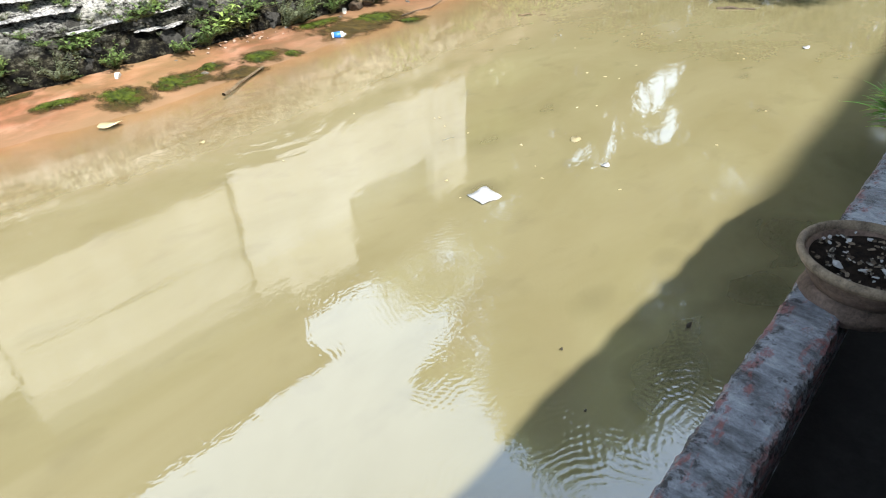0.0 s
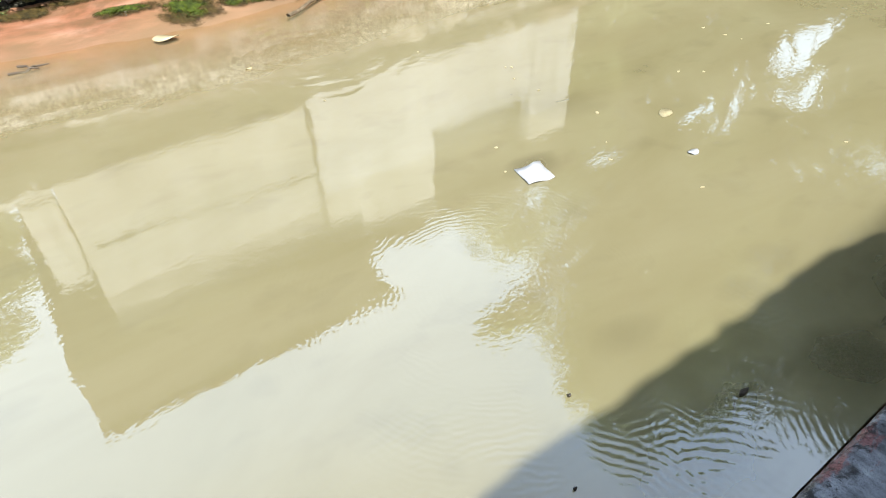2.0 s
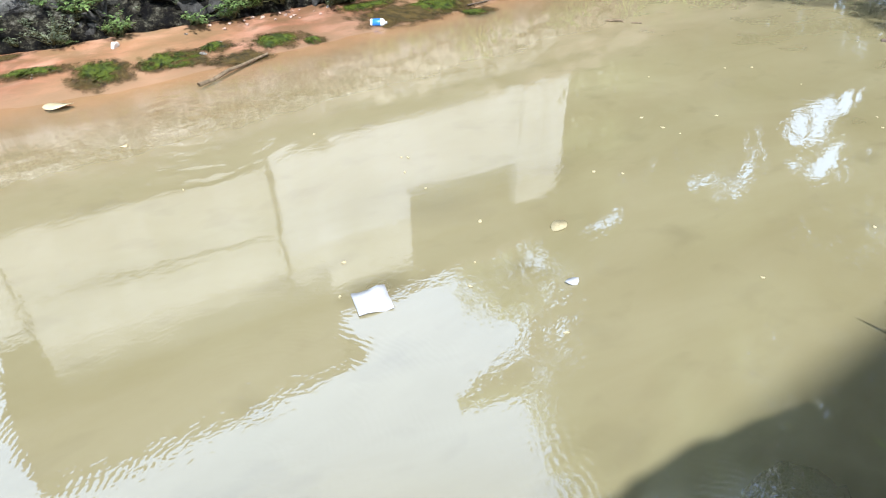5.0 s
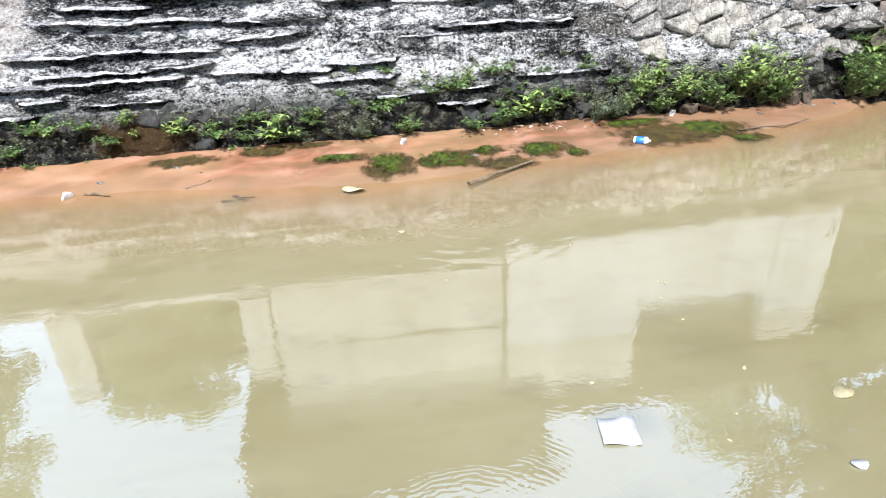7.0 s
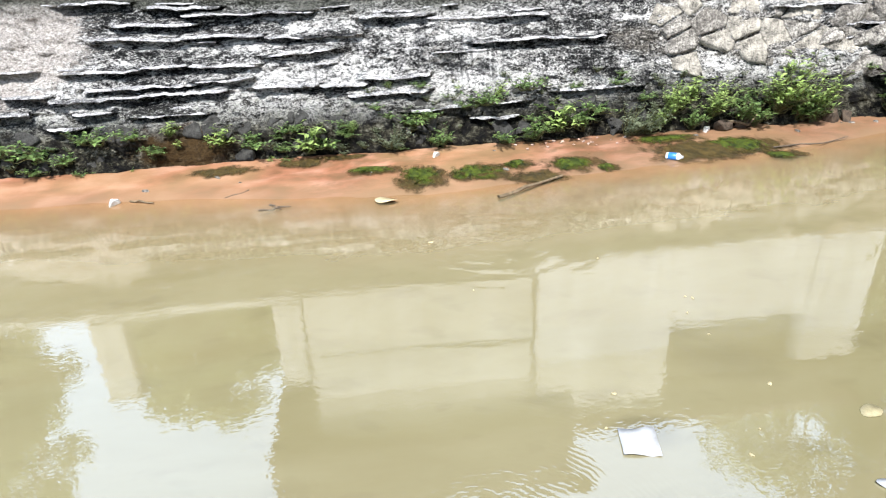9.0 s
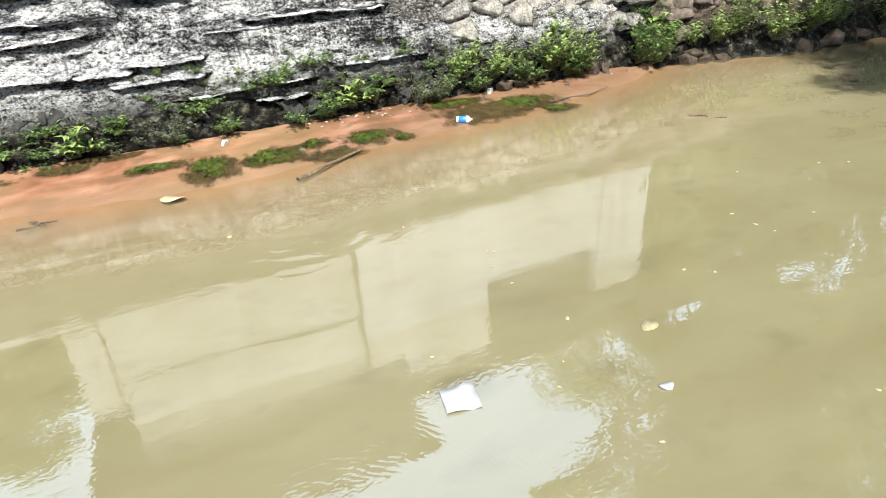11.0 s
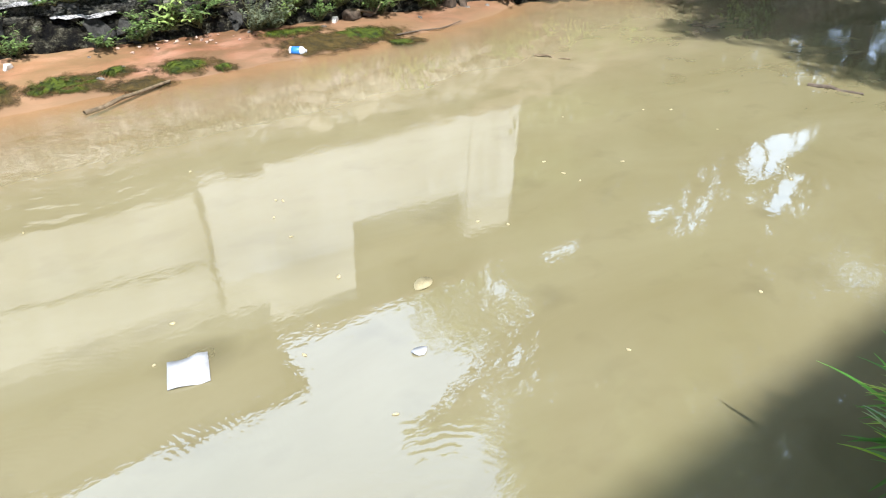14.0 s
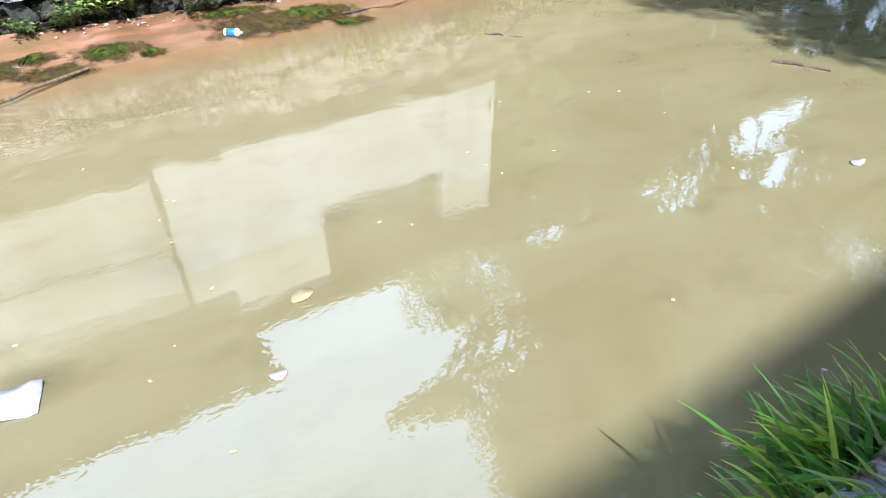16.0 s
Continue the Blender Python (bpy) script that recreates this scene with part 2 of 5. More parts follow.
    k.l.new(k.ramp(d, (0.04, 0.14), (0.22, 0.012), (0.27, 0.003)), gloss.inputs["Roughness"])
    k.l.new(normal, gloss.inputs["Normal"])
    fres = k.n.new("ShaderNodeFresnel")
    fres.inputs["IOR"].default_value = 3.5
    k.l.new(normal, fres.inputs["Normal"])
    top = k.n.new("ShaderNodeMixShader")
    k.l.new(k.math("MULTIPLY", fres.outputs[0], k.ramp(d, (0.0, 0.12), (0.05, 0.7), (0.10, 1.0))), top.inputs[0])
    k.l.new(deep.outputs[0], top.inputs[1])
    k.l.new(gloss.outputs[0], top.inputs[2])
    k.l.new(top.outputs[0], k.out.inputs["Surface"])
    k.n.remove(k.bsdf)
    return k.mat


def wall_material():
    """Old rubble wall: lime-white weathered faces, black lichen, run-off streaks, a damp mossy foot with shade painted
    in.
    """
    k = Nodes("weathered_stone_wall")
    p = k.world_co()
    z = k.axis(p, 2)
    big = k.noise(k.scaled(p, 0.45, 1, 1.5), 1.5, 4, 0.55, 0.6)
    mid = k.noise(k.scaled(p, 0.5, 1, 1.25), 8.5, 6, 0.72, 0.7)
    grit = k.noise(k.scaled(p, 0.75, 1, 1), 34.0, 6, 0.8, 0.3)
    f = k.math("ADD", k.math("MULTIPLY", big, 0.22), k.math("ADD", k.math("MULTIPLY", mid, 0.34), k.math("MULTIPLY", grit, 0.46)))
    stone = k.ramp(f, (0.462, (0.003, 0.003, 0.003)), (0.490, (0.045, 0.045, 0.043)), (0.520, (0.21, 0.207, 0.195)), (0.575, (0.58, 0.57, 0.53)))
    crack = k.ramp(k.voronoi(k.scaled(p, 1.6, 3.5, 4.5), 1.5, "DISTANCE_TO_EDGE"), (0.0, 1.0), (0.045, 0.0))
    crack = k.math("MULTIPLY", crack, k.ramp(k.noise(p, 2.7, 3), (0.50, 0.0), (0.62, 0.8)))
    stone = k.mix(crack, stone, (0.008, 0.008, 0.009))
    run = k.noise(k.scaled(p, 9.0, 1, 0.5), 2.0, 4, 0.6)
    patch = k.ramp(k.noise(k.scaled(p, 1.0, 1, 0.7), 1.1, 3), (0.56, 0.0), (0.63, 1.0))
    stone = k.mix(k.math("MULTIPLY", patch, k.ramp(run, (0.45, 0.0), (0.57, 0.65))), stone, (0.020, 0.020, 0.022))
    tint = k.noise(p, 1.7, 3)
    stone = k.mix(k.ramp(tint, (0.60, 0.0), (0.76, 0.28)), stone, (0.16, 0.20, 0.215))
    x = k.axis(p, 0)
    flake = k.math("ADD", k.math("DIVIDE", k.away(k.scaled(p, 1, 0, 2.2), (7.3, 0, 2.9)), 1.75), k.math("MULTIPLY", k.math("SUBTRACT", big, 0.5), 2.2))
    cream = k.ramp(grit, (0.36, (0.010, 0.009, 0.008)), (0.47, (0.10, 0.090, 0.076)), (0.60, (0.38, 0.345, 0.285)))
    stone = k.mix(k.ramp(flake, (0.50, 0.4), (0.80, 0.0)), stone, k.mix(crack, cream, (0.012, 0.011, 0.010)))
    bare = k.math("ADD", k.math("DIVIDE", k.away(k.scaled(p, 1, 0, 1.3), (-2.5, 0, 2.2)), 1.1), k.math("MULTIPLY", k.math("SUBTRACT", mid, 0.5), 1.4))
    stone = k.mix(k.ramp(bare, (0.75, 0.85), (0.95, 0.0)), stone, k.ramp(grit, (0.36, (0.10, 0.088, 0.075)), (0.50, (0.34, 0.31, 0.275)), (0.62, (0.52, 0.49, 0.44))))
    earthy = k.ramp(mid, (0.38, (0.020, 0.013, 0.009)), (0.52, (0.10, 0.062, 0.045)), (0.64, (0.25, 0.175, 0.13)))
    stone = k.mix(k.ramp(k.math("ADD", k.math("MULTIPLY", x, 0.05), k.math("MULTIPLY", k.math("SUBTRACT", big, 0.5), 0.15)), (0.49, 0.0), (0.52, 0.9)), stone, k.mix(crack, earthy, (0.010, 0.008, 0.007)))
    moss = k.ramp(k.math("ADD", k.math("MULTIPLY", z, -0.30), k.math("MULTIPLY", mid, 1.0)), (0.27, 0.0), (0.44, 0.75))
    stone = k.mix(moss, stone, k.ramp(grit, (0.4, (0.008, 0.012, 0.004)), (0.62, (0.045, 0.058, 0.022))))
    crest = k.ramp(k.math("ADD", k.math("MULTIPLY", z, 0.4), k.math("MULTIPLY", k.math("SUBTRACT", big, 0.5), 0.35)), (0.70, 0.0), (0.80, 0.9))
    stone = k.mix(crest, stone, k.ramp(grit, (0.40, (0.006, 0.007, 0.005)), (0.54, (0.040, 0.042, 0.030)), (0.66, (0.12, 0.12, 0.10))))      # darkened towards the crest, so the water mirrors it darker
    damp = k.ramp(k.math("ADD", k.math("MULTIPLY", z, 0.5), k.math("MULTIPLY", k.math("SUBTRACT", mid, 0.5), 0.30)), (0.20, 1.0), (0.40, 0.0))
    # damp stone; the near-black stops also put the foot's shade into the colour
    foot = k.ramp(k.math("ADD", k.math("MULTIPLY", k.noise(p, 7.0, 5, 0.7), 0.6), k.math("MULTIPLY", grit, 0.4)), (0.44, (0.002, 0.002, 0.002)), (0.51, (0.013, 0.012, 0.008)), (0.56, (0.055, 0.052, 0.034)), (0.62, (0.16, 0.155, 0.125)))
    rust = k.ramp(k.math("ADD", k.math("DIVIDE", k.away(k.scaled(p, 1, 0, 2.0), (-0.4, 0, 0.58)), 0.8), k.math("MULTIPLY", k.math("SUBTRACT", mid, 0.5), 1.2)), (0.5, 0.9), (0.95, 0.0))
    foot = k.mix(rust, foot, k.ramp(grit, (0.4, (0.022, 0.013, 0.004)), (0.62, (0.060, 0.034, 0.010))))
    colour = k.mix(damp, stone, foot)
    return k.done(colour, 0.9, k.bump(k.math("ADD", mid, k.math("MULTIPLY", grit, 0.7)), 1.0, 0.045), 0.15)


def ledge_material():
    k = Nodes("lime_streaked_ledge")
    p = k.world_co()
    a = k.noise(k.scaled(p, 0.6, 1, 1), 5.0, 6, 0.7)
    g = k.noise(p, 45.0, 4, 0.7)
    f = k.math("ADD", k.math("MULTIPLY", a, 0.52), k.math("MULTIPLY", g, 0.48))
    lime = k.ramp(f, (0.38, (0.012, 0.012, 0.012)), (0.45, (0.13, 0.129, 0.127)), (0.53, (0.36, 0.355, 0.345)), (0.64, (0.60, 0.59, 0.57)))
    return k.done(lime, 0.9, k.bump(g, 0.7, 0.02), 0.15)


def mud_material():
    k = Nodes("red_clay_mud")
    p = k.world_co()
    a = k.noise(k.scaled(p, 0.9, 1.2, 1), 1.9, 5, 0.55, 0.15)
    b = k.noise(p, 24.0, 5, 0.7)
    clay = k.ramp(a, (0.32, (0.120, 0.056, 0.023)), (0.48, (0.250, 0.106, 0.056)), (0.64, (0.335, 0.180, 0.116)))
    algae = k.ramp(k.noise(k.scaled(p, 0.7, 1.3, 1), 2.6, 5, 0.7, 0.5), (0.42, 0.0), (0.58, 0.65))
    east = k.ramp(k.math("MULTIPLY", k.axis(p, 0), 0.1), (0.0, 0.25), (0.25, 1.0))
    clay = k.mix(k.math("MULTIPLY", algae, east), clay, (0.056, 0.040, 0.010))
    clay = k.mix(k.math("MULTIPLY", k.ramp(k.noise(p, 0.5, 2), (0.42, 0.0), (0.58, 1.0)), 0.5), clay, (0.26, 0.165, 0.078))
    clay = k.mix(k.math("MULTIPLY", k.ramp(k.math("MULTIPLY", k.axis(p, 0), 0.1), (0.30, 0.0), (0.62, 1.0)), 0.5), clay, (0.135, 0.076, 0.042))
    pale = k.ramp(b, (0.62, 0.0), (0.76, 0.25))
    clay = k.mix(pale, clay, (0.36, 0.22, 0.145))
    wet = k.ramp(k.math("ADD", k.axis(p, 2), k.math("MULTIPLY", k.math("SUBTRACT", a, 0.5), 0.05)), (0.0, 1.0), (0.045, 0.0))
    clay = k.mix(k.math("MULTIPLY", wet, 0.65), clay, (0.215, 0.138, 0.078))
    return k.done(clay, k.ramp(wet, (0.0, 0.6), (1.0, 0.5)), k.bump(k.math("ADD", k.math("MULTIPLY", b, 0.4), a), 0.5, 0.009), 0.4)


def plaster_material(name, dull, bright):
    """Limewashed plaster with rain streaks, blotches and fine grain."""
    k = Nodes(name)
    p = k.world_co()
    a = k.noise(k.scaled(p, 1, 1, 0.4), 1.2, 5, 0.6)
    b = k.noise(p, 18.0, 4, 0.6)
    c = k.ramp(k.math("ADD", k.math("MULTIPLY", a, 0.8), k.math("MULTIPLY", b, 0.2)), (0.3, dull), (0.6, bright))
    streak = k.ramp(k.noise(k.scaled(p, 3.0, 1, 0.35), 1.6, 5, 0.65), (0.52, 0.0), (0.68, 0.22))
    c = k.mix(streak, c, tuple(v * 0.55 for v in dull))
    return k.done(c, 0.85, k.bump(b, 0.15, 0.01), 0.2)


WATER = water_material()
STONE = wall_material()
LEDGE = ledge_material()
MUD = mud_material()
PLASTER = plaster_material("white_painted_plaster", (0.33, 0.335, 0.34), (0.47, 0.485, 0.50))
# darker plaster that paints the shade under the upper storey into the wall
PLASTER_EAVE_SHADE = plaster_material("plaster_with_eave_shade", (0.12, 0.118, 0.108), (0.21, 0.208, 0.195))
# duller left wall and piers; also paints shade on upper wall and pillar head
PLASTER_OLD_AND_SHADE = plaster_material("dull_cream_plaster", (0.245, 0.24, 0.222), (0.365, 0.365, 0.348))
def rubble_material():
    k = Nodes("lichened_limestone")
    a = k.noise(k.co, 7.0, 6, 0.7)
    g = k.noise(k.co, 34.0, 5, 0.75)
    f = k.math("ADD", k.math("MULTIPLY", a, 0.5), k.math("MULTIPLY", g, 0.5))
    c = k.ramp(f, (0.40, (0.015, 0.015, 0.014)), (0.49, (0.13, 0.12, 0.105)), (0.60, (0.42, 0.40, 0.35)))
    c = k.mix(k.math("MULTIPLY", k.random(), 0.35), c, (0.085, 0.075, 0.062))
    return k.done(c, 0.9, k.bump(g, 0.7, 0.02), 0.15)


ROCK_PALE = rubble_material()
FLAG = speckled("cream_flagstone", (0.040, 0.037, 0.032), (0.42, 0.39, 0.325), 6.0, 0.9, 0.8, 0.15, (0.40, 0.62))
QUARTZ = speckled("milky_white_stone", (0.36, 0.35, 0.32), (0.66, 0.65, 0.61), 12.0, 0.7, 0.4, 0.3)
GRAVEL = speckled("pinkish_gravel", (0.22, 0.145, 0.105), (0.52, 0.40, 0.33), 18.0, 0.8, 0.4, 0.2)
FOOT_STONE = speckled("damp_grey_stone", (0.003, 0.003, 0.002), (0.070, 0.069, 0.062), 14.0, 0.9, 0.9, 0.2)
ROCK_RED = speckled("red_brown_rubble", (0.018, 0.014, 0.011), (0.20, 0.158, 0.125), 8.0, 0.88, 0.6, 0.2)
ROCK_BROWN = speckled("brown_field_stone", (0.012, 0.010, 0.007), (0.12, 0.088, 0.062), 9.0, 0.85, 0.5, 0.2)
TIMBER = speckled("dark_boards", (0.022, 0.019, 0.015), (0.06, 0.052, 0.040), 3.0, 0.8, 0.3, 0.2)
ROOF = speckled("rusty_brown_roofing", (0.045, 0.035, 0.028), (0.12, 0.09, 0.07), 3.0, 0.8, 0.4, 0.2)
GAP = speckled("dim_room_paint", (0.72, 0.70, 0.64), (0.84, 0.82, 0.76), 2.0, 0.9, 0.1, 0.1)
IRON = speckled("rusty_iron_pipe", (0.03, 0.025, 0.02), (0.09, 0.075, 0.055), 8.0, 0.7, 0.3, 0.3)
EARTH = speckled("brown_earth", (0.05, 0.04, 0.025), (0.16, 0.125, 0.08), 1.3, 0.95, 0.4, 0.1)
# near-black base colour puts the deep shade behind the parapet into the concrete
CONCRETE = speckled("shade_black_concrete", (0.003, 0.003, 0.003), (0.012, 0.012, 0.012), 4.0, 0.9, 0.3, 0.2)
BARK = speckled("grey_brown_bark", (0.05, 0.04, 0.03), (0.15, 0.12, 0.09), 12.0, 0.9, 0.8, 0.1)
def frayed(name, dark, light):
    """Streaky wet growth that thins out unevenly towards its rim."""
    k = Nodes(name)
    p = k.world_co()
    a = k.noise(k.scaled(p, 1.0, 0.45, 1), 16.0, 6, 0.7, 0.8)
    b = k.noise(p, 60.0, 3, 0.7)
    k.done(k.ramp(a, (0.36, dark), (0.64, light)), 0.6, k.bump(k.math("ADD", a, b), 0.8, 0.02), 0.3)
    rim = k.n.new("ShaderNodeAttribute")
    rim.attribute_name = "rim"
    hold = k.math("SUBTRACT", k.math("ADD", k.math("MULTIPLY", k.noise(k.scaled(p, 1.0, 0.6, 1), 7.0, 5, 0.7), 1.5), 0.22), rim.outputs["Fac"])
    hold = k.math("ADD", hold, k.math("MULTIPLY", k.math("SUBTRACT", b, 0.5), 0.5))
    k.l.new(k.ramp(hold, (0.02, 0.0), (0.5, 1.0)), k.bsdf.inputs["Alpha"])
    return k.mat


MOSS = frayed("wet_green_moss", (0.005, 0.013, 0.001), (0.078, 0.106, 0.006))
ALGA = frayed("brown_green_algae", (0.014, 0.011, 0.002), (0.085, 0.056, 0.012))
LEAF_TREE = leafy("tree_foliage", (0.095, 0.128, 0.052), (0.305, 0.345, 0.155))
# darkened copy of the tree foliage, for one crown mirrored near black
LEAF_SHADE = leafy("darkened_tree_foliage", (0.018, 0.030, 0.012), (0.085, 0.115, 0.042))
LEAF_BRIGHT = leafy("bright_weed_leaf", (0.008, 0.034, 0.005), (0.46, 0.61, 0.18))
LEAF_MID = leafy("green_weed_leaf", (0.004, 0.016, 0.003), (0.26, 0.40, 0.12))
LEAF_GREY = leafy("grey_green_weed_leaf", (0.030, 0.045, 0.022), (0.27, 0.31, 0.19))
STEM = speckled("green_brown_stem", (0.04, 0.05, 0.02), (0.13, 0.12, 0.05), 20.0, 0.7, 0.2, 0.2)
GRASS = leafy("strap_grass_leaf", (0.006, 0.050, 0.016), (0.34, 0.54, 0.06), 0.3, True, ((0.0, (0.005, 0.035, 0.012)), (0.30, (0.025, 0.16, 0.034)), (0.55, (0.12, 0.38, 0.055)), (0.76, (0.40, 0.60, 0.06)), (0.90, (0.42, 0.50, 0.10)), (1.0, (0.30, 0.44, 0.36))))
POT_CLAY = speckled("stained_terracotta", (0.035, 0.023, 0.018), (0.19, 0.135, 0.105), 9.0, 0.75, 0.4, 0.3)
POT_RIM = speckled("worn_brown_rim", (0.05, 0.04, 0.028), (0.27, 0.215, 0.155), 16.0, 0.7, 0.4, 0.3)
SOIL = speckled("dark_potting_soil", (0.004, 0.003, 0.003), (0.028, 0.02, 0.015), 30.0, 0.95, 1.0, 0.1)
STRAW = speckled("bleached_stick", (0.05, 0.038, 0.022), (0.23, 0.175, 0.11), 18.0, 0.85, 0.4, 0.2)
PAPER = speckled("white_paper", (0.27, 0.28, 0.285), (0.39, 0.40, 0.405), 6.0, 0.7, 0.1, 0.2)
DRYLEAF = speckled("pale_dry_leaf", (0.30, 0.25, 0.13), (0.52, 0.46, 0.29), 12.0, 0.7, 0.3, 0.2)
SUNKLEAF = speckled("mud_filmed_leaf", (0.22, 0.19, 0.10), (0.36, 0.32, 0.19), 14.0, 0.6, 0.3, 0.3)
DARKLEAF = speckled("rotten_dark_leaf", (0.015, 0.012, 0.008), (0.05, 0.04, 0.025), 14.0, 0.5, 0.3, 0.4)
LABEL_BLUE = speckled("blue_film_label", (0.012, 0.10, 0.34), (0.03, 0.19, 0.52), 10.0, 0.35, 0.1, 0.5)
PLASTIC = speckled("cloudy_white_plastic", (0.60, 0.64, 0.66), (0.78, 0.81, 0.82), 8.0, 0.3, 0.1, 0.5)


def parapet_material():
    """Slate-blue paint worn to black render, red undercoat along the arrises, pale chips."""
    k = Nodes("stained_parapet_paint")
    p = k.world_co()
    a = k.noise(k.scaled(p, 1.0, 1.0, 1), 7.0, 8, 0.68)
    streak = k.noise(k.scaled(p, 4.5, 0.9, 1), 5.0, 5, 0.7)
    b = k.noise(k.scaled(p, 1.3, 0.8, 1), 38.0, 6, 0.8)
    f = k.math("ADD", k.math("MULTIPLY", a, 0.45), k.math("ADD", k.math("MULTIPLY", streak, 0.3), k.math("MULTIPLY", b, 0.25)))
    c = k.ramp(f, (0.37, (0.014, 0.014, 0.015)), (0.45, (0.12, 0.133, 0.155)), (0.54, (0.27, 0.30, 0.345)), (0.64, (0.46, 0.50, 0.54)))
    rim = k.math("ABSOLUTE", k.math("ADD", k.axis(p, 1), 0.085))
    red = k.math("ADD", k.noise(k.scaled(p, 1.2, 3.0, 3), 6.0, 6, 0.7), k.math("MULTIPLY", rim, 1.1))
    c = k.mix(k.ramp(red, (0.60, 0.0), (0.68, 0.75)), c, (0.26, 0.080, 0.072))
    soot = k.math("ADD", k.noise(k.scaled(p, 1.0, 1.0, 1), 22.0, 6, 0.75), k.math("MULTIPLY", rim, 1.3))
    c = k.mix(k.ramp(soot, (0.62, 0.0), (0.70, 0.9)), c, (0.010, 0.009, 0.009))
    fleck = k.ramp(k.noise(p, 80.0, 4, 0.75), (0.60, 0.0), (0.66, 0.9))
    c = k.mix(k.math("MULTIPLY", fleck, k.ramp(rim, (0.07, 0.08), (0.115, 1.0))), c, (0.40, 0.41, 0.41))
    return k.done(c, k.ramp(a, (0.35, 0.28), (0.62, 0.6)), k.bump(k.math("ADD", b, a), 0.8, 0.014), 0.5)


PARAPET = parapet_material()

# ---- the setting: ground, canal, banks ----
SHORE = ((-9.0, 7.3), (-1.7, 7.14), (0.1, 7.0), (1.4, 6.66), (2.6, 6.5), (3.5, 6.65), (4.7, 6.82), (6.3, 6.96), (7.6, 7.17), (9.1, 7.55), (9.7, 7.9), (10.2, 8.15), (10.8, 8.2), (12.4, 7.70), (14.0, 7.68), (45.0, 7.68))


def shore_y(x):
    return float(np.interp(x, [p[0] for p in SHORE], [p[1] for p in SHORE]))


def foot_y(x):
    """The line where the stone wall meets the clay."""
    return 8.13 - 0.006 * x if x < 9 else 8.08 - 0.32 * max(0.0, min(x, 12.4) - 10.8)


def bank_z(x, y):
    e, f = shore_y(x), foot_y(x)
    lump = 0.016 * nz(x * 1.1, y * 1.5, 3.1) + 0.006 * nz(x * 5, y * 5, 1.0)
    z = min(0.11, 0.085 * (y - e) / max(0.08, f - e)) if y > e else -0.16 * (e - y)
    return z + lump * min(1.0, 0.35 + abs(y - e))


def wall_y(z):
    return 8.12 + (z - 0.08) * 0.517


def grid(name, xs, ys, fn, mat, smooth=True):
    verts = [fn(x, y) for y in ys for x in xs]
    w = len(xs)
    faces = [(j * w + i, j * w + i + 1, (j + 1) * w + i + 1, (j + 1) * w + i) for j in range(len(ys) - 1) for i in range(w - 1)]
    return mesh_of(name, verts, faces, mat, smooth)


wx = np.r_[-150, np.arange(-12, 20.1, 0.25), 45, 150]
wy = np.r_[0.1, 2.0, 4.0, np.arange(4.5, 8.41, 0.1)]
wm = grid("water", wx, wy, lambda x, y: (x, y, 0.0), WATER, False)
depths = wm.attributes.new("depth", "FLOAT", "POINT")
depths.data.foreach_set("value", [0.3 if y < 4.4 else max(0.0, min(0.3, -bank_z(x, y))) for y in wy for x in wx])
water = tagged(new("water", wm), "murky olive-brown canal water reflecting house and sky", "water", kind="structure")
water.visible_shadow = False
xs = np.r_[np.arange(-12, -3, 0.25), np.arange(-3, 14, 0.07), np.arange(14, 46, 0.5)]
ys = np.r_[np.arange(4.2, 6.2, 0.4), np.arange(6.2, 8.5, 0.06)]
tagged(new("ground", grid("ground", xs, ys, lambda x, y: (x, y, bank_z(x, y)), MUD)), "wet red clay bank sloping into the canal", "mud bank", kind="structure")
bed = mesh_of("canal_bed", [(-150, -1, -1.2), (150, -1, -1.2), (150, 9, -1.2), (-150, 9, -1.2)], [(0, 1, 2, 3)], EARTH)
tagged(new("canal_bed", bed), "brown silt bed under the water", "ground", kind="structure")
tagged(new("ground_beyond", mesh_of("ground_beyond", [(-400, 9.4, 2.27), (400, 9.4, 2.27), (400, 600, 2.27), (-400, 600, 2.27)], [(0, 1, 2, 3)], EARTH)), "brown earth yard behind the stone wall", "ground", kind="structure")
tagged(new("pavement", mesh_of("pavement", [(-400, -600, 0.12), (400, -600, 0.12), (400, -0.2, 0.12), (-400, -0.2, 0.12)], [(0, 1, 2, 3)], CONCRETE)), "worn concrete path behind the parapet, blackened as painted shade", "pavement", kind="structure")

# ---- the old stone wall ----
# worn courses that stand proud: from, height, to
LEDGES = ((-1.2, 1.76, -0.11), (-1.48, 1.6, 0.74), (0.74, 1.54, 2.0), (0.68, 1.35, 1.66), (-1.86, 1.24, -0.88), (-0.94, 1.27, -0.24), (-0.27, 1.24, 0.66), (-1.62, 1.04, -0.15), (-0.24, 1.08, 0.55),
          (-2.06, 0.94, 0.21), (0.54, 0.96, 1.41), (1.41, 0.92, 2.07), (1.99, 0.99, 2.92), (1.78, 0.8, 2.9), (-1.77, 0.77, -1.26), (-0.98, 0.7, -0.03), (-2.09, 0.61, -1.61), (2.47, 0.57, 3.43), (3.52, 1.36, 5.47),
          (4.58, 0.7, 5.95), (8.99, 1.17, 9.63), (9.02, 1.33, 10.19), (3.72, 0.59, 4.24), (3.41, 0.42, 4.1), (2.02, 1.73, 2.99), (-1.86, 2.05, -0.95), (-0.74, 1.95, 0.19), (-0.32, 1.85, 1.43), (3.72, 1.67, 4.67), (8.09, 1.6, 9.4), (-2.62, 1.01, -2.01), (-3.4, 1.3, -2.2), (-3.2, 0.8, -2.3))


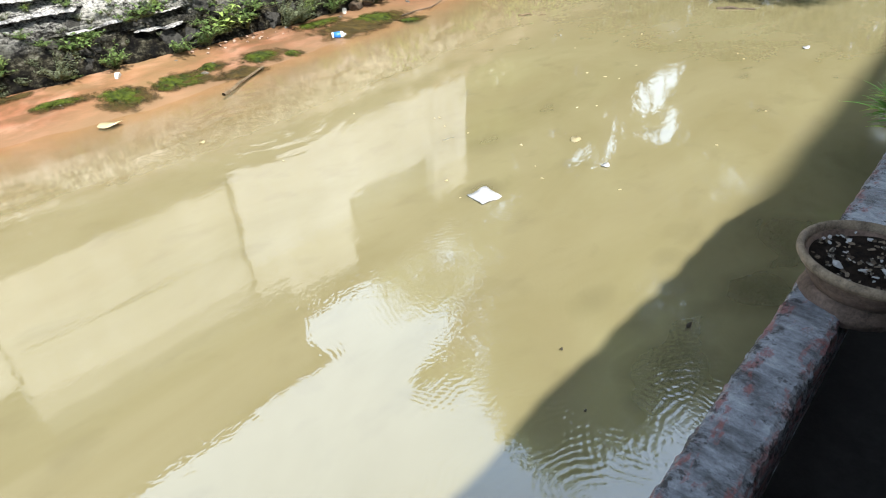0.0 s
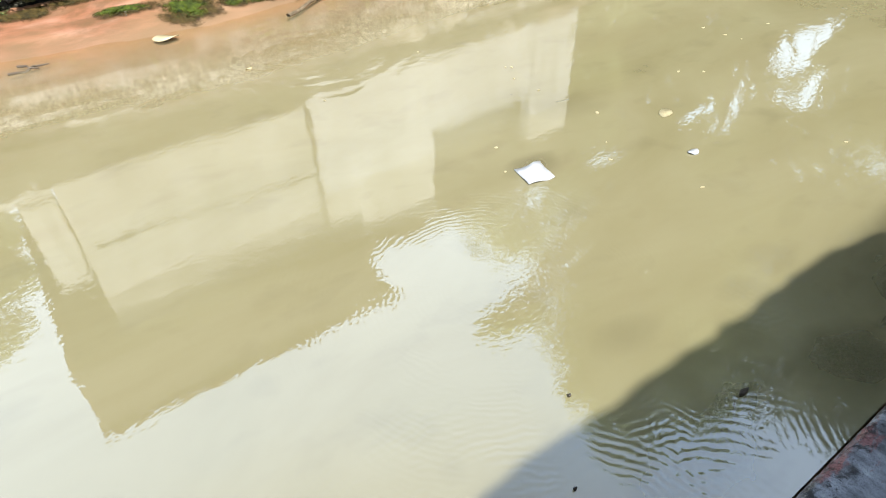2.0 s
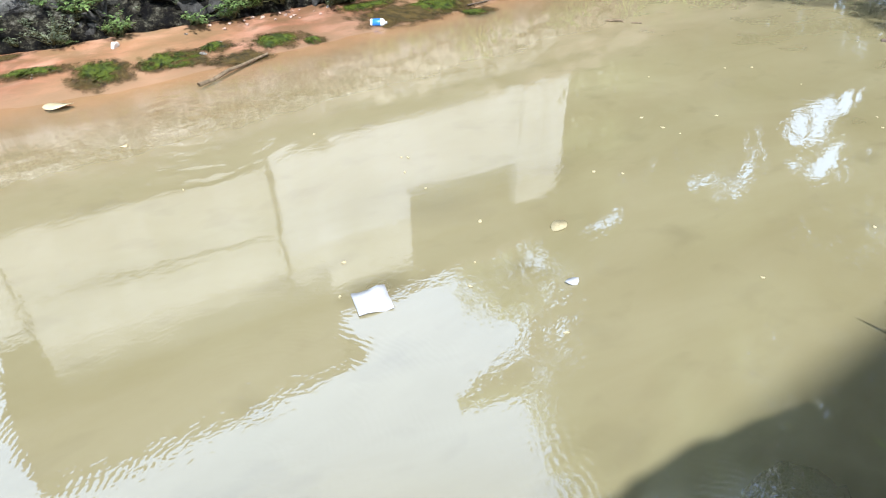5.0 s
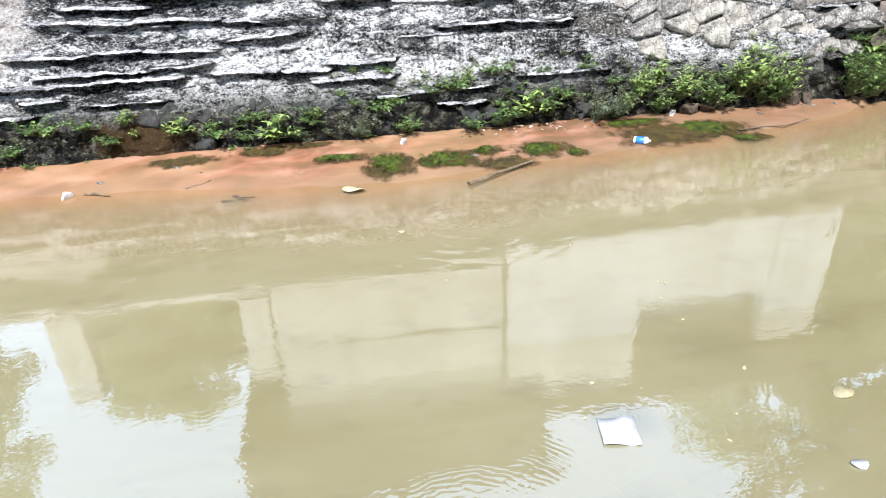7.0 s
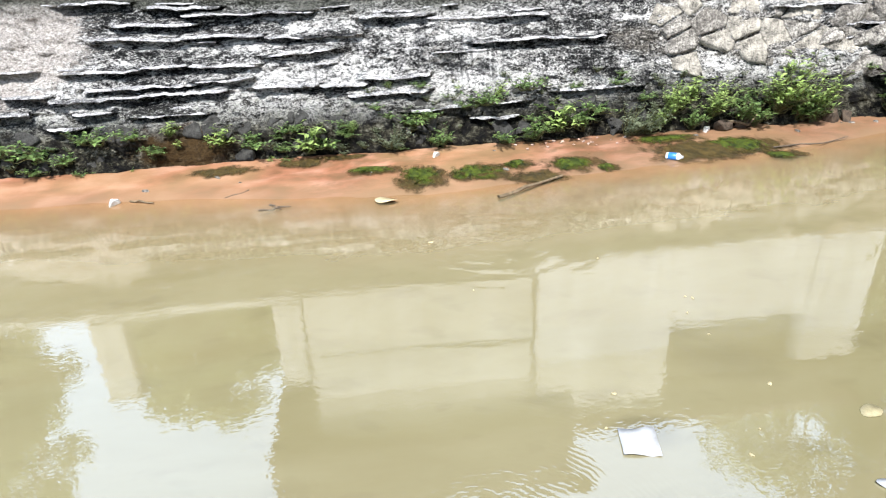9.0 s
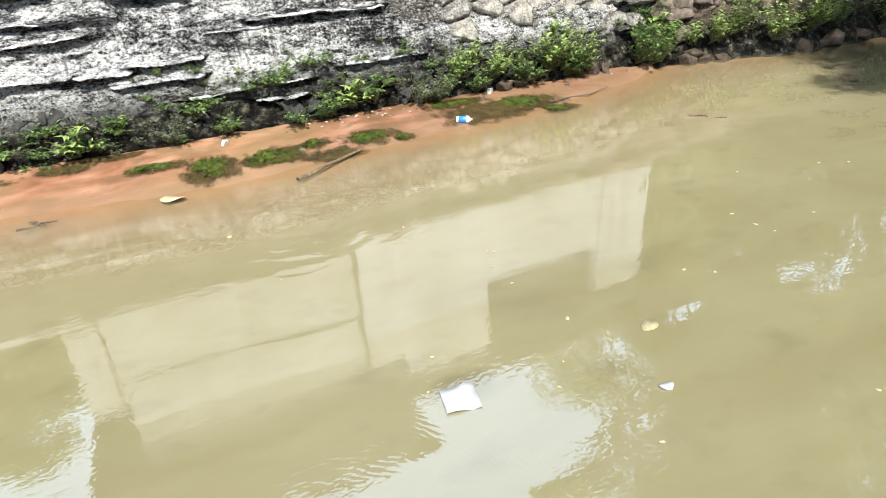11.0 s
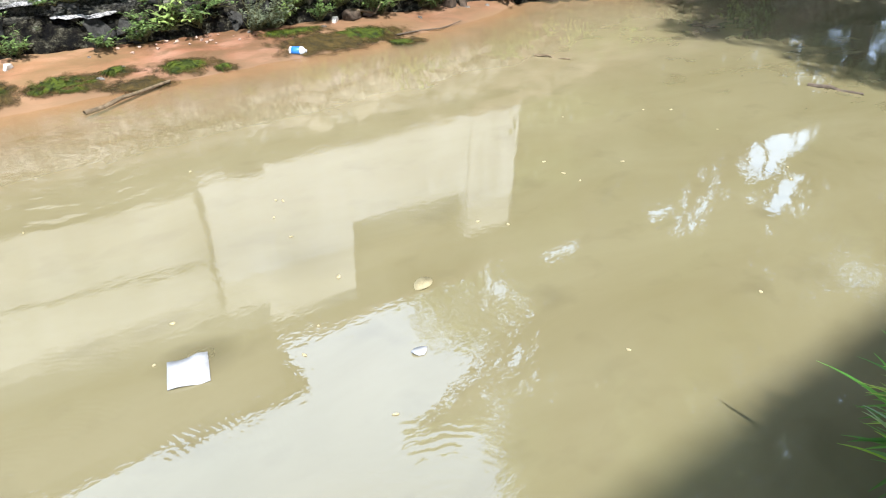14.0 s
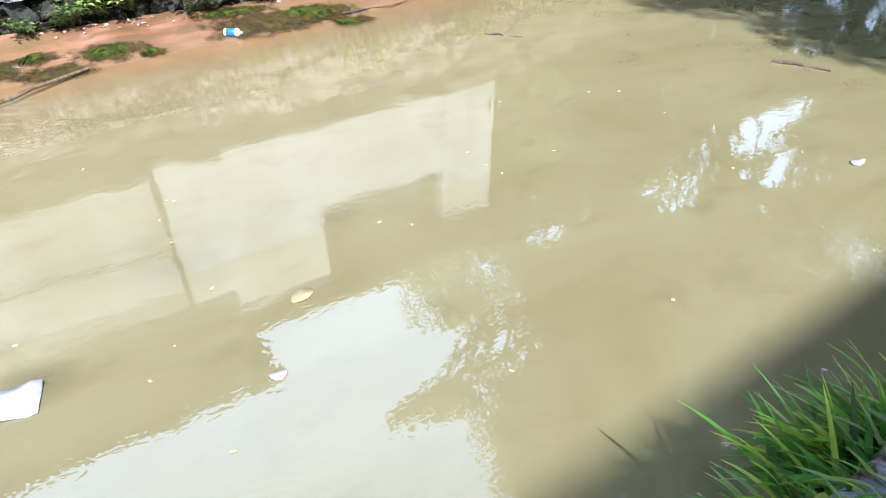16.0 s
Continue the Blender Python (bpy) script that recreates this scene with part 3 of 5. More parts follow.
def wall_top(x):
    return 2.78 if x < 4.7 else max(2.3, 2.50 - 0.018 * (x - 4.8))


def wall_point(x, f):
    z = -0.2 + (wall_top(x) + 0.2) * f
    back = foot_y(x) - 8.13
    out = 0.075 * nz(x * 0.9, z * 2.2, 0.5) + 0.05 * nz(x * 3.0, z * 5.0, 5.5) + 0.022 * nz(x * 11, z * 14, 2.0, 3)
    course = z / 0.135 + 0.55 * nz(x * 0.8, z * 1.1, 3.3) + 0.3 * nz(x * 3.1, z * 1.2, 8.8)
    if z > 0.55:      # rough courses: each leans out to a worn lip and drops back
        out += 0.022 * ((1.0 - course % 1.0) ** 1.5 - 0.4) * max(0.0, 0.55 + 1.3 * nz(x * 1.3, int(course) * 3.7, 6.1))
    for n, (x0, zl, x1) in enumerate(LEDGES):      # the courses lean out to a lip over an eroded, hollow bed
        if x0 - 0.1 < x < x1 + 0.1:
            up = z - zl - 0.02 * nz(x * 1.7, n * 3.1) - 0.008 * nz(x * 9, n * 1.3)
            hold = min(1.0, (x - x0 + 0.1) / 0.14, (x1 + 0.1 - x) / 0.14)
            if 0 <= up < 0.15:
                out += hold * 0.075 * (1 - up / 0.15) ** 1.4
            elif -0.13 < up < 0:
                out -= hold * 0.085 * (1 + up / 0.13) ** 0.6
    if x > 5.8:
        out += 0.08 * min(1.0, (x - 5.8) / 1.5) * nz(x * 2.1, z * 2.6, 9.0)
    if 9.0 < x < 11.2:      # a hollow where stones have fallen out
        out -= 0.42 * max(0.0, 1 - ((x - 10.1) / 0.85) ** 2) * max(0.0, 1 - ((z - 0.62) / 0.42) ** 2)
    return (x, wall_y(z) + back * max(0.0, 1 - z / 2.0) - out, z)


xs = np.r_[np.arange(-14, -3.2, 0.2), np.arange(-3.2, 11.5, 0.034), np.arange(11.5, 46, 0.4)]
zs = np.linspace(0, 1, 176)
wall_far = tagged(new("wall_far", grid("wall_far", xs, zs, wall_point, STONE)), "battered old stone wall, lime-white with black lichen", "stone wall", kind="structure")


def ledge_mesh(length, seed, proud, thick):
    """A long rough lip of stone: sloped top, blunt nose, undercut."""
    n = max(8, int(length / 0.035))
    verts, faces = [], []
    for i in range(n + 1):
        u = i / n
        taper = min(1.0, (0.25 + min(u, 1 - u) * length / 0.09))
        x = (u - 0.5) * length
        w = proud * taper * (0.85 + 0.45 * nz(x * 3 + seed, seed * 1.7) + 0.35 * nz(x * 17 + seed, 2.0, 0.0, 2))
        h = thick * (0.75 + 0.5 * nz(x * 2 + seed * 3, 4.0)) * (0.45 + 0.55 * taper)
        dz = 0.03 * nz(x * 1.4 + seed, 8.0) + 0.012 * nz(x * 9 + seed, 5.0)
        for y, z in ((0.07 + h * 1.2, h * 2.3), (-w * 0.40, h * 0.95), (-w * 0.9, h * 0.42), (-w, -h * 0.15), (-w * 0.75, -h * 0.45), (0.07, -h * 0.5)):
            verts.append((x, y + 0.010 * nz(x * 16, z * 30 + seed), z + dz + 0.008 * nz(x * 13 + seed, y * 25)))
    for i in range(n):
        for j in range(5):
            a = i * 6 + j
            faces.append((a, a + 6, a + 7, a + 1))
    me = mesh_of("stone_ledge", verts, faces, STONE)
    me.materials.append(LEDGE)      # the lime-crusted nose
    for q, face in enumerate(me.polygons):
        face.material_index = 1 if q % 5 in (1, 2) else 0
    return me


rng = random.Random(5)


def add_ledge(k, x0, z, x1, proud, thick):
    me = ledge_mesh(x1 - x0, k * 3.7, proud, thick)
    part("stone_ledge", me, wall_far, "", ((x0 + x1) / 2, wall_y(z) - 0.02, z), (0, rng.uniform(-1.2, 1.2), 0))


for k, (x0, z, x1) in enumerate(LEDGES):
    add_ledge(k, x0, z, x1, rng.uniform(0.10, 0.14), rng.uniform(0.026, 0.042))
for k in range(44):
    x0 = rng.uniform(-9, 5.4)
    low = 0.75 if x0 < 0.6 else 1.15
    add_ledge(90 + k, x0, rng.uniform(low, 2.65), x0 + rng.uniform(0.2, 0.9), rng.uniform(0.04, 0.07), rng.uniform(0.016, 0.030))


def stone_mesh(name, seed, mat, sx, sy, sz, points=15, blunt=0.10):
    """An angular broken stone: a hull of scattered corners with blunted edges."""
    r = random.Random(seed)
    bm = bmesh.new()
    for _ in range(points):
        p = Vector((r.uniform(-1, 1), r.uniform(-1, 1), r.uniform(-1, 1)))
        p /= max(abs(p.x), abs(p.y), abs(p.z)) ** 0.7 * max(0.55, p.length ** 0.5)
        bm.verts.new((p.x * sx, p.y * sy, p.z * sz))
    got = bmesh.ops.convex_hull(bm, input=bm.verts[:])
    bmesh.ops.delete(bm, geom=[g for g in {*got["geom_interior"], *got["geom_unused"]} if isinstance(g, bmesh.types.BMVert) and g.is_valid], context="VERTS")
    if blunt:
        bmesh.ops.bevel(bm, geom=bm.edges[:], offset=blunt * min(sx, sy, sz), segments=1, affect="EDGES", clamp_overlap=True)
    return bm_mesh(name, bm, mat)


PALE = [stone_mesh("rubble_stone", s, ROCK_PALE, 0.24, 0.065, 0.14, 18) for s in range(8)]
BROWN = [stone_mesh("boulder", 20 + s, ROCK_BROWN, 0.19, 0.15, 0.13) for s in range(5)]
RED = [stone_mesh("rubble_stone", 60 + q, ROCK_RED, 0.24, 0.08, 0.15, 18) for q in range(5)]
for k in range(150):
    x, z = rng.uniform(6.1, 12.6), rng.uniform(0.72, 2.6)
    if z > wall_top(x) - 0.12 or x < 9.1:
        continue
    mesh = RED[k % 5] if x > 10.25 else PALE[k % 8]
    ob = part("rubble_stone", mesh, wall_far, "", (x, wall_y(z) + (foot_y(x) - 8.13) * max(0.0, 1 - z / 2) - 0.02, z), (-27 + rng.uniform(-9, 9), rng.uniform(-16, 16), rng.uniform(-8, 8)))
    s = rng.uniform(0.55, 1.35)
    ob.scale = (s * rng.uniform(0.8, 1.5), s, s * rng.uniform(0.7, 1.1))
for k, (x, z, s) in enumerate(((8.75, 1.15, 1.0), (9.05, 1.2, 0.8), (9.3, 1.12, 0.9), (9.6, 1.18, 1.1), (9.95, 1.2, 1.2), (10.3, 1.12, 0.9), (9.15, 1.42, 1.2), (9.8, 1.5, 1.4), (10.55, 0.75, 0.9), (10.8, 0.95, 1.0), (10.7, 0.45, 0.9))):
    ob = part("rubble_stone", (RED[k % 5] if x > 10.4 else PALE[(k * 3) % 8]), wall_far, "", (x, wall_y(z) - 0.06, z), (-20, 12 * (k % 3 - 1), 9 * (k % 2)))
    ob.scale = (s, s * 1.3, s)



def clip(poly, px, pz, nx, nzz):
    """The side of a polygon that lies behind a line."""
    got = []
    for a, b in zip(poly, poly[1:] + poly[:1]):
        da, db = (a[0] - px) * nx + (a[1] - pz) * nzz, (b[0] - px) * nx + (b[1] - pz) * nzz
        if da <= 0:
            got.append(a)
        if da * db < 0:
            t = da / (da - db)
            got.append((a[0] + (b[0] - a[0]) * t, a[1] + (b[1] - a[1]) * t))
    return got


def fitted_stones(name, x0, x1, z0, z1, wide, high, joint, proud, mats, seed, fill=1.0):
    """Irregular stones laid tight in the wall's face, each with a worn, uneven front."""
    r = random.Random(seed)
    seeds = []
    for _ in range(int(5.0 * (x1 - x0 + 2 * wide) * (z1 - z0 + 2 * high) / (wide * high))):
        sx, sz = r.uniform(x0 - wide, x1 + wide), r.uniform(z0 - high, z1 + high)
        near = r.uniform(0.42, 1.0)
        if all(((sx - ox) / wide) ** 2 + ((sz - oz) / high) ** 2 > near ** 2 for ox, oz in seeds):
            seeds.append((sx, sz))
    for sx, sz in seeds:
        if r.random() > fill or sz > wall_top(sx) - 0.15 or not x0 + 0.5 * nz(sz * 2.1, seed) < sx < x1 or not z0 < sz < z1:
            continue
        poly = [(sx - 2 * wide, sz - 2 * high), (sx + 2 * wide, sz - 2 * high), (sx + 2 * wide, sz + 2 * high), (sx - 2 * wide, sz + 2 * high)]
        for ox, oz in seeds:
            if (ox, oz) != (sx, sz) and abs(ox - sx) < 4 * wide and abs(oz - sz) < 4 * high:
                d = math.hypot(ox - sx, oz - sz)
                poly = clip(poly, (sx + ox) / 2 - (ox - sx) / d * joint, (sz + oz) / 2 - (oz - sz) / d * joint, (ox - sx) / d, (oz - sz) / d)
        tall, broad = max(q[1] for q in poly) - min(q[1] for q in poly), max(q[0] for q in poly) - min(q[0] for q in poly)
        if len(poly) < 4 or tall > 1.15 * broad or broad > 4.5 * tall:
            continue
        ring = []
        for a, b in zip(poly, poly[1:] + poly[:1]):
            for t in (0.0, 0.33, 0.67):
                x, z = a[0] + (b[0] - a[0]) * t - sx, a[1] + (b[1] - a[1]) * t - sz
                q = 1 + 0.10 * nz(x * 6 + seed, z * 6 + sx, 1.0)
                ring.append((x * q, z * q))
        n, out = len(ring), proud * r.uniform(0.5, 1.3)
        verts = [(x, 0.10, z) for x, z in ring] + [(x, -out * 0.55 - 0.02 * nz(x * 4 + sx, z * 4, 3.0), z) for x, z in ring]
        verts += [(x * 0.84, -out - 0.7 * proud * nz(x * 5 + sx, z * 6, 7.0), z * 0.82) for x, z in ring] + [(x * 0.42, -out * 1.1 - 0.9 * proud * nz(x * 5 + sx, z * 6, 7.0), z * 0.42) for x, z in ring] + [(0, -out * 1.15, 0)]
        faces = [(k * n + i, k * n + (i + 1) % n, (k + 1) * n + (i + 1) % n, (k + 1) * n + i) for k in range(3) for i in range(n)]
        faces += [(3 * n + i, 3 * n + (i + 1) % n, 4 * n) for i in range(n)]
        part(name, mesh_of(name, verts, faces, r.choice(mats), True), wall_far, "", (sx, wall_y(sz) + (foot_y(sx) - 8.13) * max(0.0, 1 - sz / 2) - 0.01, sz), (-27.3, 0, 0))


fitted_stones("flagstone", 6.2, 9.0, 0.80, 1.85, 0.74, 0.25, 0.006, 0.030, (FLAG, FLAG, FLAG, ROCK_PALE), 4, 0.86)
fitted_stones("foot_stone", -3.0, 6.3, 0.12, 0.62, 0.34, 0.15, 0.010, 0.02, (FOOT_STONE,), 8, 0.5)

# ---- the house above the wall ----
FY = 9.55
house = thing("house", "white plastered house with dark boarded upper storey above the wall", "house", (5.5, FY, 2.25))
box("wall", 0.58, 4.75, FY, FY + 0.25, 2.25, 5.05, PLASTER_OLD_AND_SHADE, house, 0.004)
box("wall", 4.75, 7.5, FY - 0.004, FY + 0.25, 2.25, 4.75, PLASTER, house, 0.004)
# upper bands get darker colours, a stepped fade for the shade under the eaves
box("upper_wall", 0.58, 4.75, FY + 0.003, FY + 0.25, 5.05, 6.15, PLASTER_EAVE_SHADE, house, 0.004, "upper plaster darkened as painted shade below the storey")
box("upper_wall", 4.75, 7.5, FY, FY + 0.25, 4.75, 6.15, PLASTER_OLD_AND_SHADE, house, 0.004, "upper plaster dulled as painted shade below the roof")
box("wall", 7.5, 10.27, FY, FY + 0.25, 2.25, 4.22, PLASTER, house, 0.01)
box("pillar", 10.27, 11.55, FY - 0.03, FY + 0.3, 2.25, 4.7, PLASTER, house, 0.01)
box("pillar", 10.28, 11.54, FY - 0.025, FY + 0.3, 4.7, 5.4, PLASTER_OLD_AND_SHADE, house, 0.01, "head of the pillar, dulled as painted shade")
box("lintel", 7.5, 11.6, FY + 0.02, FY + 0.25, 5.75, 6.3, TIMBER, house, 0.01, "dark timber lintel")
box("inner_wall", 7.4, 11.6, FY + 1.0, FY + 1.2, 2.25, 6.3, GAP, house, 0.01, "dim inner wall of the open veranda")
box("side_wall", 0.58, 0.83, FY + 0.25, 15.0, 2.25, 6.15, PLASTER, house, 0.01)
box("side_wall", 11.3, 11.5, FY + 0.3, 15.0, 2.25, 6.2, PLASTER, house, 0.01)
box("back_wall", 0.58, 11.5, 15.0, 15.2, 2.25, 6.2, PLASTER, house, 0.01)
box("plinth_course", 4.8, 7.5, FY - 0.05, FY, 2.25, 4.16, PLASTER, house, 0.02)
bm = bmesh.new()
bends = [Vector((-1.95 + 0.244 * q, -0.012, 0.05 * nz(q * 0.7, 5.0) + 0.012 * q)) for q in range(17)]
for a, b in zip(bends, bends[1:]):
    limb(bm, a, b, 0.016, 0.016, 5, 0.0)
part("seam", bm_mesh("seam", bm, IRON), house, "dark uneven crack along the plaster", (2.72 - 5.5, 0.0, 1.78))
box("lower_roof", 5.6, 11.9, FY - 0.25, 15.4, 6.3, 6.5, ROOF, house, 0.03, "dark brown flat roof edge")
# assumed storey; its dark colour stands for the dark band above the wall
upper = part("upper_storey", None, house, "dark boarded upper storey", (0, 0, 0))
for k in range(30):
    x0 = -0.45 + k * 0.2
    bm = bmesh.new()
    top = 1.72 + 0.05 * rng.random()
    box_bm(bm, -0.097, 0.097, -0.015 - 0.012 * (k % 2), 0.02, 0, top, 0.004)
    part("board", bm_mesh("board", bm, TIMBER), upper, "", (x0 + 0.1 - 5.5, -0.33, 3.81))
box("upper_storey_body", -0.42, 5.5, FY - 0.29, 15.2, 6.06, 7.6, TIMBER, house, 0.01, "dark shaded body behind the boards")
for k in range(33):
    x0 = -0.5 + k * 0.2
    bm = bmesh.new()
    box_bm(bm, -0.098, 0.098, 0, 6.2, 0, 0.03 + 0.02 * (k % 2), 0.006)
    part("roof_sheet", bm_mesh("roof_sheet", bm, ROOF), house, "", (x0 + 0.1 - 5.5, -0.46 + rng.uniform(-0.03, 0.03), 5.53 + 0.02 * rng.random()), (6, 0, 0))

bm = bmesh.new()
ways = [Vector((0.10 * nz(q * 0.8, 2.0) + 0.03 * nz(q * 2.3, 7.0), 0, -1.62 + q * 0.14)) for q in range(21)]
for a, b in zip(ways, ways[1:]):
    limb(bm, a, b, 0.030, 0.028, 8, 0.0)
pipe = new("drain_pipe", bm_mesh("drain_pipe", bm, IRON, True))
pipe.location = (4.74, FY - 0.09, 4.4)
tagged(pipe, "thin dark drain pipe down the white wall", "pipe")

fence = thing("boundary_wall", "low white boundary wall with square piers beside the house", "garden wall", (-1.5, FY, 2.25))
box("coping", -9.0, 0.56, FY - 0.02, FY + 0.2, 2.25, 2.93, PLASTER_OLD_AND_SHADE, fence, 0.015)
for x0, x1, top in ((-3.0, -2.45, 4.5), (0.06, 0.55, 4.6), (-6.4, -5.9, 4.5)):
    box("pier", x0, x1, FY - 0.06, FY + 0.28, 2.93, top, PLASTER_OLD_AND_SHADE, fence, 0.02)
    box("pier_cap", x0 - 0.03, x1 + 0.03, FY - 0.09, FY + 0.31, top, top + 0.05, PLASTER, fence, 0.01)


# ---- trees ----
SKY_GAPS = ((14.95, 3.92, 0.52, 0.44), (15.55, 3.68, 0.60, 0.40), (16.3, 3.76, 0.52, 0.38), (17.05, 4.0, 0.64, 0.50), (17.8, 3.75, 0.54, 0.27), (18.4, 3.68, 0.38, 0.16), (18.5, 5.45, 0.36, 0.48), (14.6, 4.8, 0.38, 0.44), (14.45, 4.15, 0.26, 0.26), (18.3, 7.2, 0.3, 0.36), (17.7, 6.7, 0.22, 0.3), (13.3, 4.4, 0.15, 0.12), (10.6, 4.5, 0.09, 0.14))     # gaps cut along mirrored camera sight lines, on the upright sheet y = 6.84: x, z, half width, half height


def leaf_cloud(name, blobs, count, size, mat, seed, at=(0, 0, 0)):
    """A crown of many small bent leaves set in uneven clumps."""
    r = np.random.default_rng(seed)
    blobs = np.array(blobs, float)
    weight = blobs[:, 3] ** 2
    pick = r.choice(len(blobs), count, p=weight / weight.sum())
    way = r.normal(size=(count, 3))
    way /= np.linalg.norm(way, axis=1)[:, None]
    far = r.random(count) ** 0.45
    centre = blobs[pick, :3] + way * (far * blobs[pick, 3])[:, None] * np.array([1, 1, 0.75])
    # a ragged arched gap and a few pinholes, cut along sight lines from mirrored camera positions to fit its view
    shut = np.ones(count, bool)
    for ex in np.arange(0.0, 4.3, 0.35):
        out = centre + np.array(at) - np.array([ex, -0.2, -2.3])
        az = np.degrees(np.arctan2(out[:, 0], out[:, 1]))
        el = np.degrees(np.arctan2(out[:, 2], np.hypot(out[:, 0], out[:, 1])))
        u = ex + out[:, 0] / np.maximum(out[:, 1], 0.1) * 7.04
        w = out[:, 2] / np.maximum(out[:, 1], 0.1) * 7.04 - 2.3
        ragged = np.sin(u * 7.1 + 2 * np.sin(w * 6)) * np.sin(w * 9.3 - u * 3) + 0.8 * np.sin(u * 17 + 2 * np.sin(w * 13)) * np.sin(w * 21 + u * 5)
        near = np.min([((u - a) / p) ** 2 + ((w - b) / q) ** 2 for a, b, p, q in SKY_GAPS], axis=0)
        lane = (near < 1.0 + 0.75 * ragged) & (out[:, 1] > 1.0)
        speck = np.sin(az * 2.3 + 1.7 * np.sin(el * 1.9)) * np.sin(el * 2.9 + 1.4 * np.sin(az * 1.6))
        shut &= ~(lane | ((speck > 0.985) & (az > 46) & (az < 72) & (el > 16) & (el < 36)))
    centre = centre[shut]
    count = len(centre)
    way = way[:count]
    ax = r.normal(size=(count, 3)) + way * 0.8
    ax /= np.linalg.norm(ax, axis=1)[:, None]
    side = np.cross(ax, r.normal(size=(count, 3)))
    side /= np.linalg.norm(side, axis=1)[:, None]
    lift = np.cross(ax, side)
    ln = size * (0.6 + 0.8 * r.random(count))[:, None]
    a = centre - ax * ln * 0.5
    b = centre + side * ln * 0.26 + lift * ln * 0.06
    c = centre + ax * ln * 0.5
    d = centre - side * ln * 0.26 + lift * ln * 0.06
    verts = np.stack([a, b, c, d], 1).reshape(-1, 3)
    n = np.arange(count) * 4
    faces = np.concatenate([np.stack([n, n + 1, n + 2], 1), np.stack([n, n + 2, n + 3], 1)])
    me = bpy.data.meshes.new(name)
    me.from_pydata(verts.tolist(), [], faces.tolist())
    me.materials.append(mat)
    me.update()
    return me


def tree(label, at, blobs, count, size, seed, trunk_top, leaf=LEAF_TREE):
    t = thing("tree", label, "tree", at)
    bm = bmesh.new()
    limb(bm, (0, 0, -0.1), trunk_top, 0.28, 0.16, 9, 0.25, seed)
    for k, (x, y, z, rad) in enumerate(blobs):
        limb(bm, (trunk_top[0] * 0.9, trunk_top[1] * 0.9, trunk_top[2] * (0.75 + 0.05 * (k % 5))), (x, y, z), 0.10, 0.02, 6, 0.4, seed + k)
    part("trunk", bm_mesh("trunk", bm, BARK, True), t)
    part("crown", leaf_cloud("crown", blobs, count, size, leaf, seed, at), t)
    return t


def clumps(centre, radius, n, size, seed, keep=None):
    r = random.Random(seed)
    got = []
    while len(got) < n:
        p = Vector((r.uniform(-1, 1), r.uniform(-1, 1), r.uniform(-1, 1)))
        if p.length > 1:
            continue
        q = (centre[0] + p.x * radius[0], centre[1] + p.y * radius[1], centre[2] + p.z * radius[2])
        if keep and not keep(q):
            continue
        got.append((*q, size * r.uniform(0.6, 1.25)))
    return got


tree("tall broad-leaved tree rising behind the house", (18.7, 12.0, 2.25), clumps((-0.1, -2.4, 12.7), (4.7, 4.6, 7.2), 84, 1.4, 3) + clumps((-1.0, -2.4, 13.4), (3.8, 3.4, 7.2), 34, 0.6, 33), 44000, 0.17, 3, (-0.2, -0.6, 7.2))
tree("leafy tree on the far bank at the bend", (20.8, 9.6, 2.25), clumps((-0.8, -2.6, 9.3), (4.8, 4.4, 5.0), 80, 1.25, 4), 34000, 0.16, 4, (-0.4, -0.6, 6.4))
SPRAY = [(8.25 + 0.32 * q - 14.4, 8.5 + 0.09 * q - 10.3, 10.0 + 0.17 * q + 0.12 * (-1) ** q - 2.25, 0.26 + 0.045 * q) for q in range(9)]      # a bough that droops out over the bank
tree("tall tree leaning out over the canal", (14.4, 10.3, 2.25), clumps((-1.4, -4.1, 10.0), (2.7, 2.7, 3.2), 66, 1.0, 41, lambda q: q[2] + 2.25 > 7.6 + (9.55 - 10.3 - q[1]) * 1.667 or q[0] > -1.2) + SPRAY * 2, 34000, 0.14, 41, (-0.5, -1.6, 6.6))
tree("broad tree behind the end of the house", (14.4, 14.6, 2.25), clumps((-0.3, -0.6, 6.4), (3.9, 3.0, 4.3), 76, 1.1, 21), 30000, 0.17, 21, (0, -0.2, 4.2))
tree("small dark tree past the end of the house", (15.2, 10.8, 2.25), clumps((0.0, -0.3, 3.9), (2.9, 1.3, 2.8), 52, 0.8, 14), 19000, 0.17, 14, (0.1, 0.0, 2.4))
# leaf colour is darkened here to paint in the dark reflection in the near water
tree("spreading tree by the canal path, leaves darkened for its reflection", (16.2, -2.6, 0.1), clumps((-0.2, 3.0, 8.5), (4.6, 4.3, 4.6), 90, 1.25, 6) + clumps((-4.7, 1.2, 10.2), (2.0, 2.1, 2.3), 34, 0.85, 61), 62000, 0.18, 6, (0.1, 1.4, 4.6), LEAF_SHADE)
tree("young tree on the far bank at the bend", (22.6, 8.3, 1.9), clumps((-0.2, -0.9, 3.4), (2.2, 2.0, 2.7), 40, 0.8, 15), 15000, 0.18, 15, (0.0, -0.2, 2.4))
tree("slim tree leaning out of the thicket", (18.9, 9.4, 2.2), clumps((-0.8, -0.8, 3.6), (3.0, 1.3, 3.2), 60, 0.75, 16), 22000, 0.16, 16, (0.0, -0.3, 2.0))
tree("leafy tree hanging over the bend of the canal", (26.0, 6.4, 1.0), clumps((-0.6, -0.6, 4.6), (2.6, 3.4, 4.4), 64, 1.05, 23), 24000, 0.2, 23, (0, -0.2, 3.0))
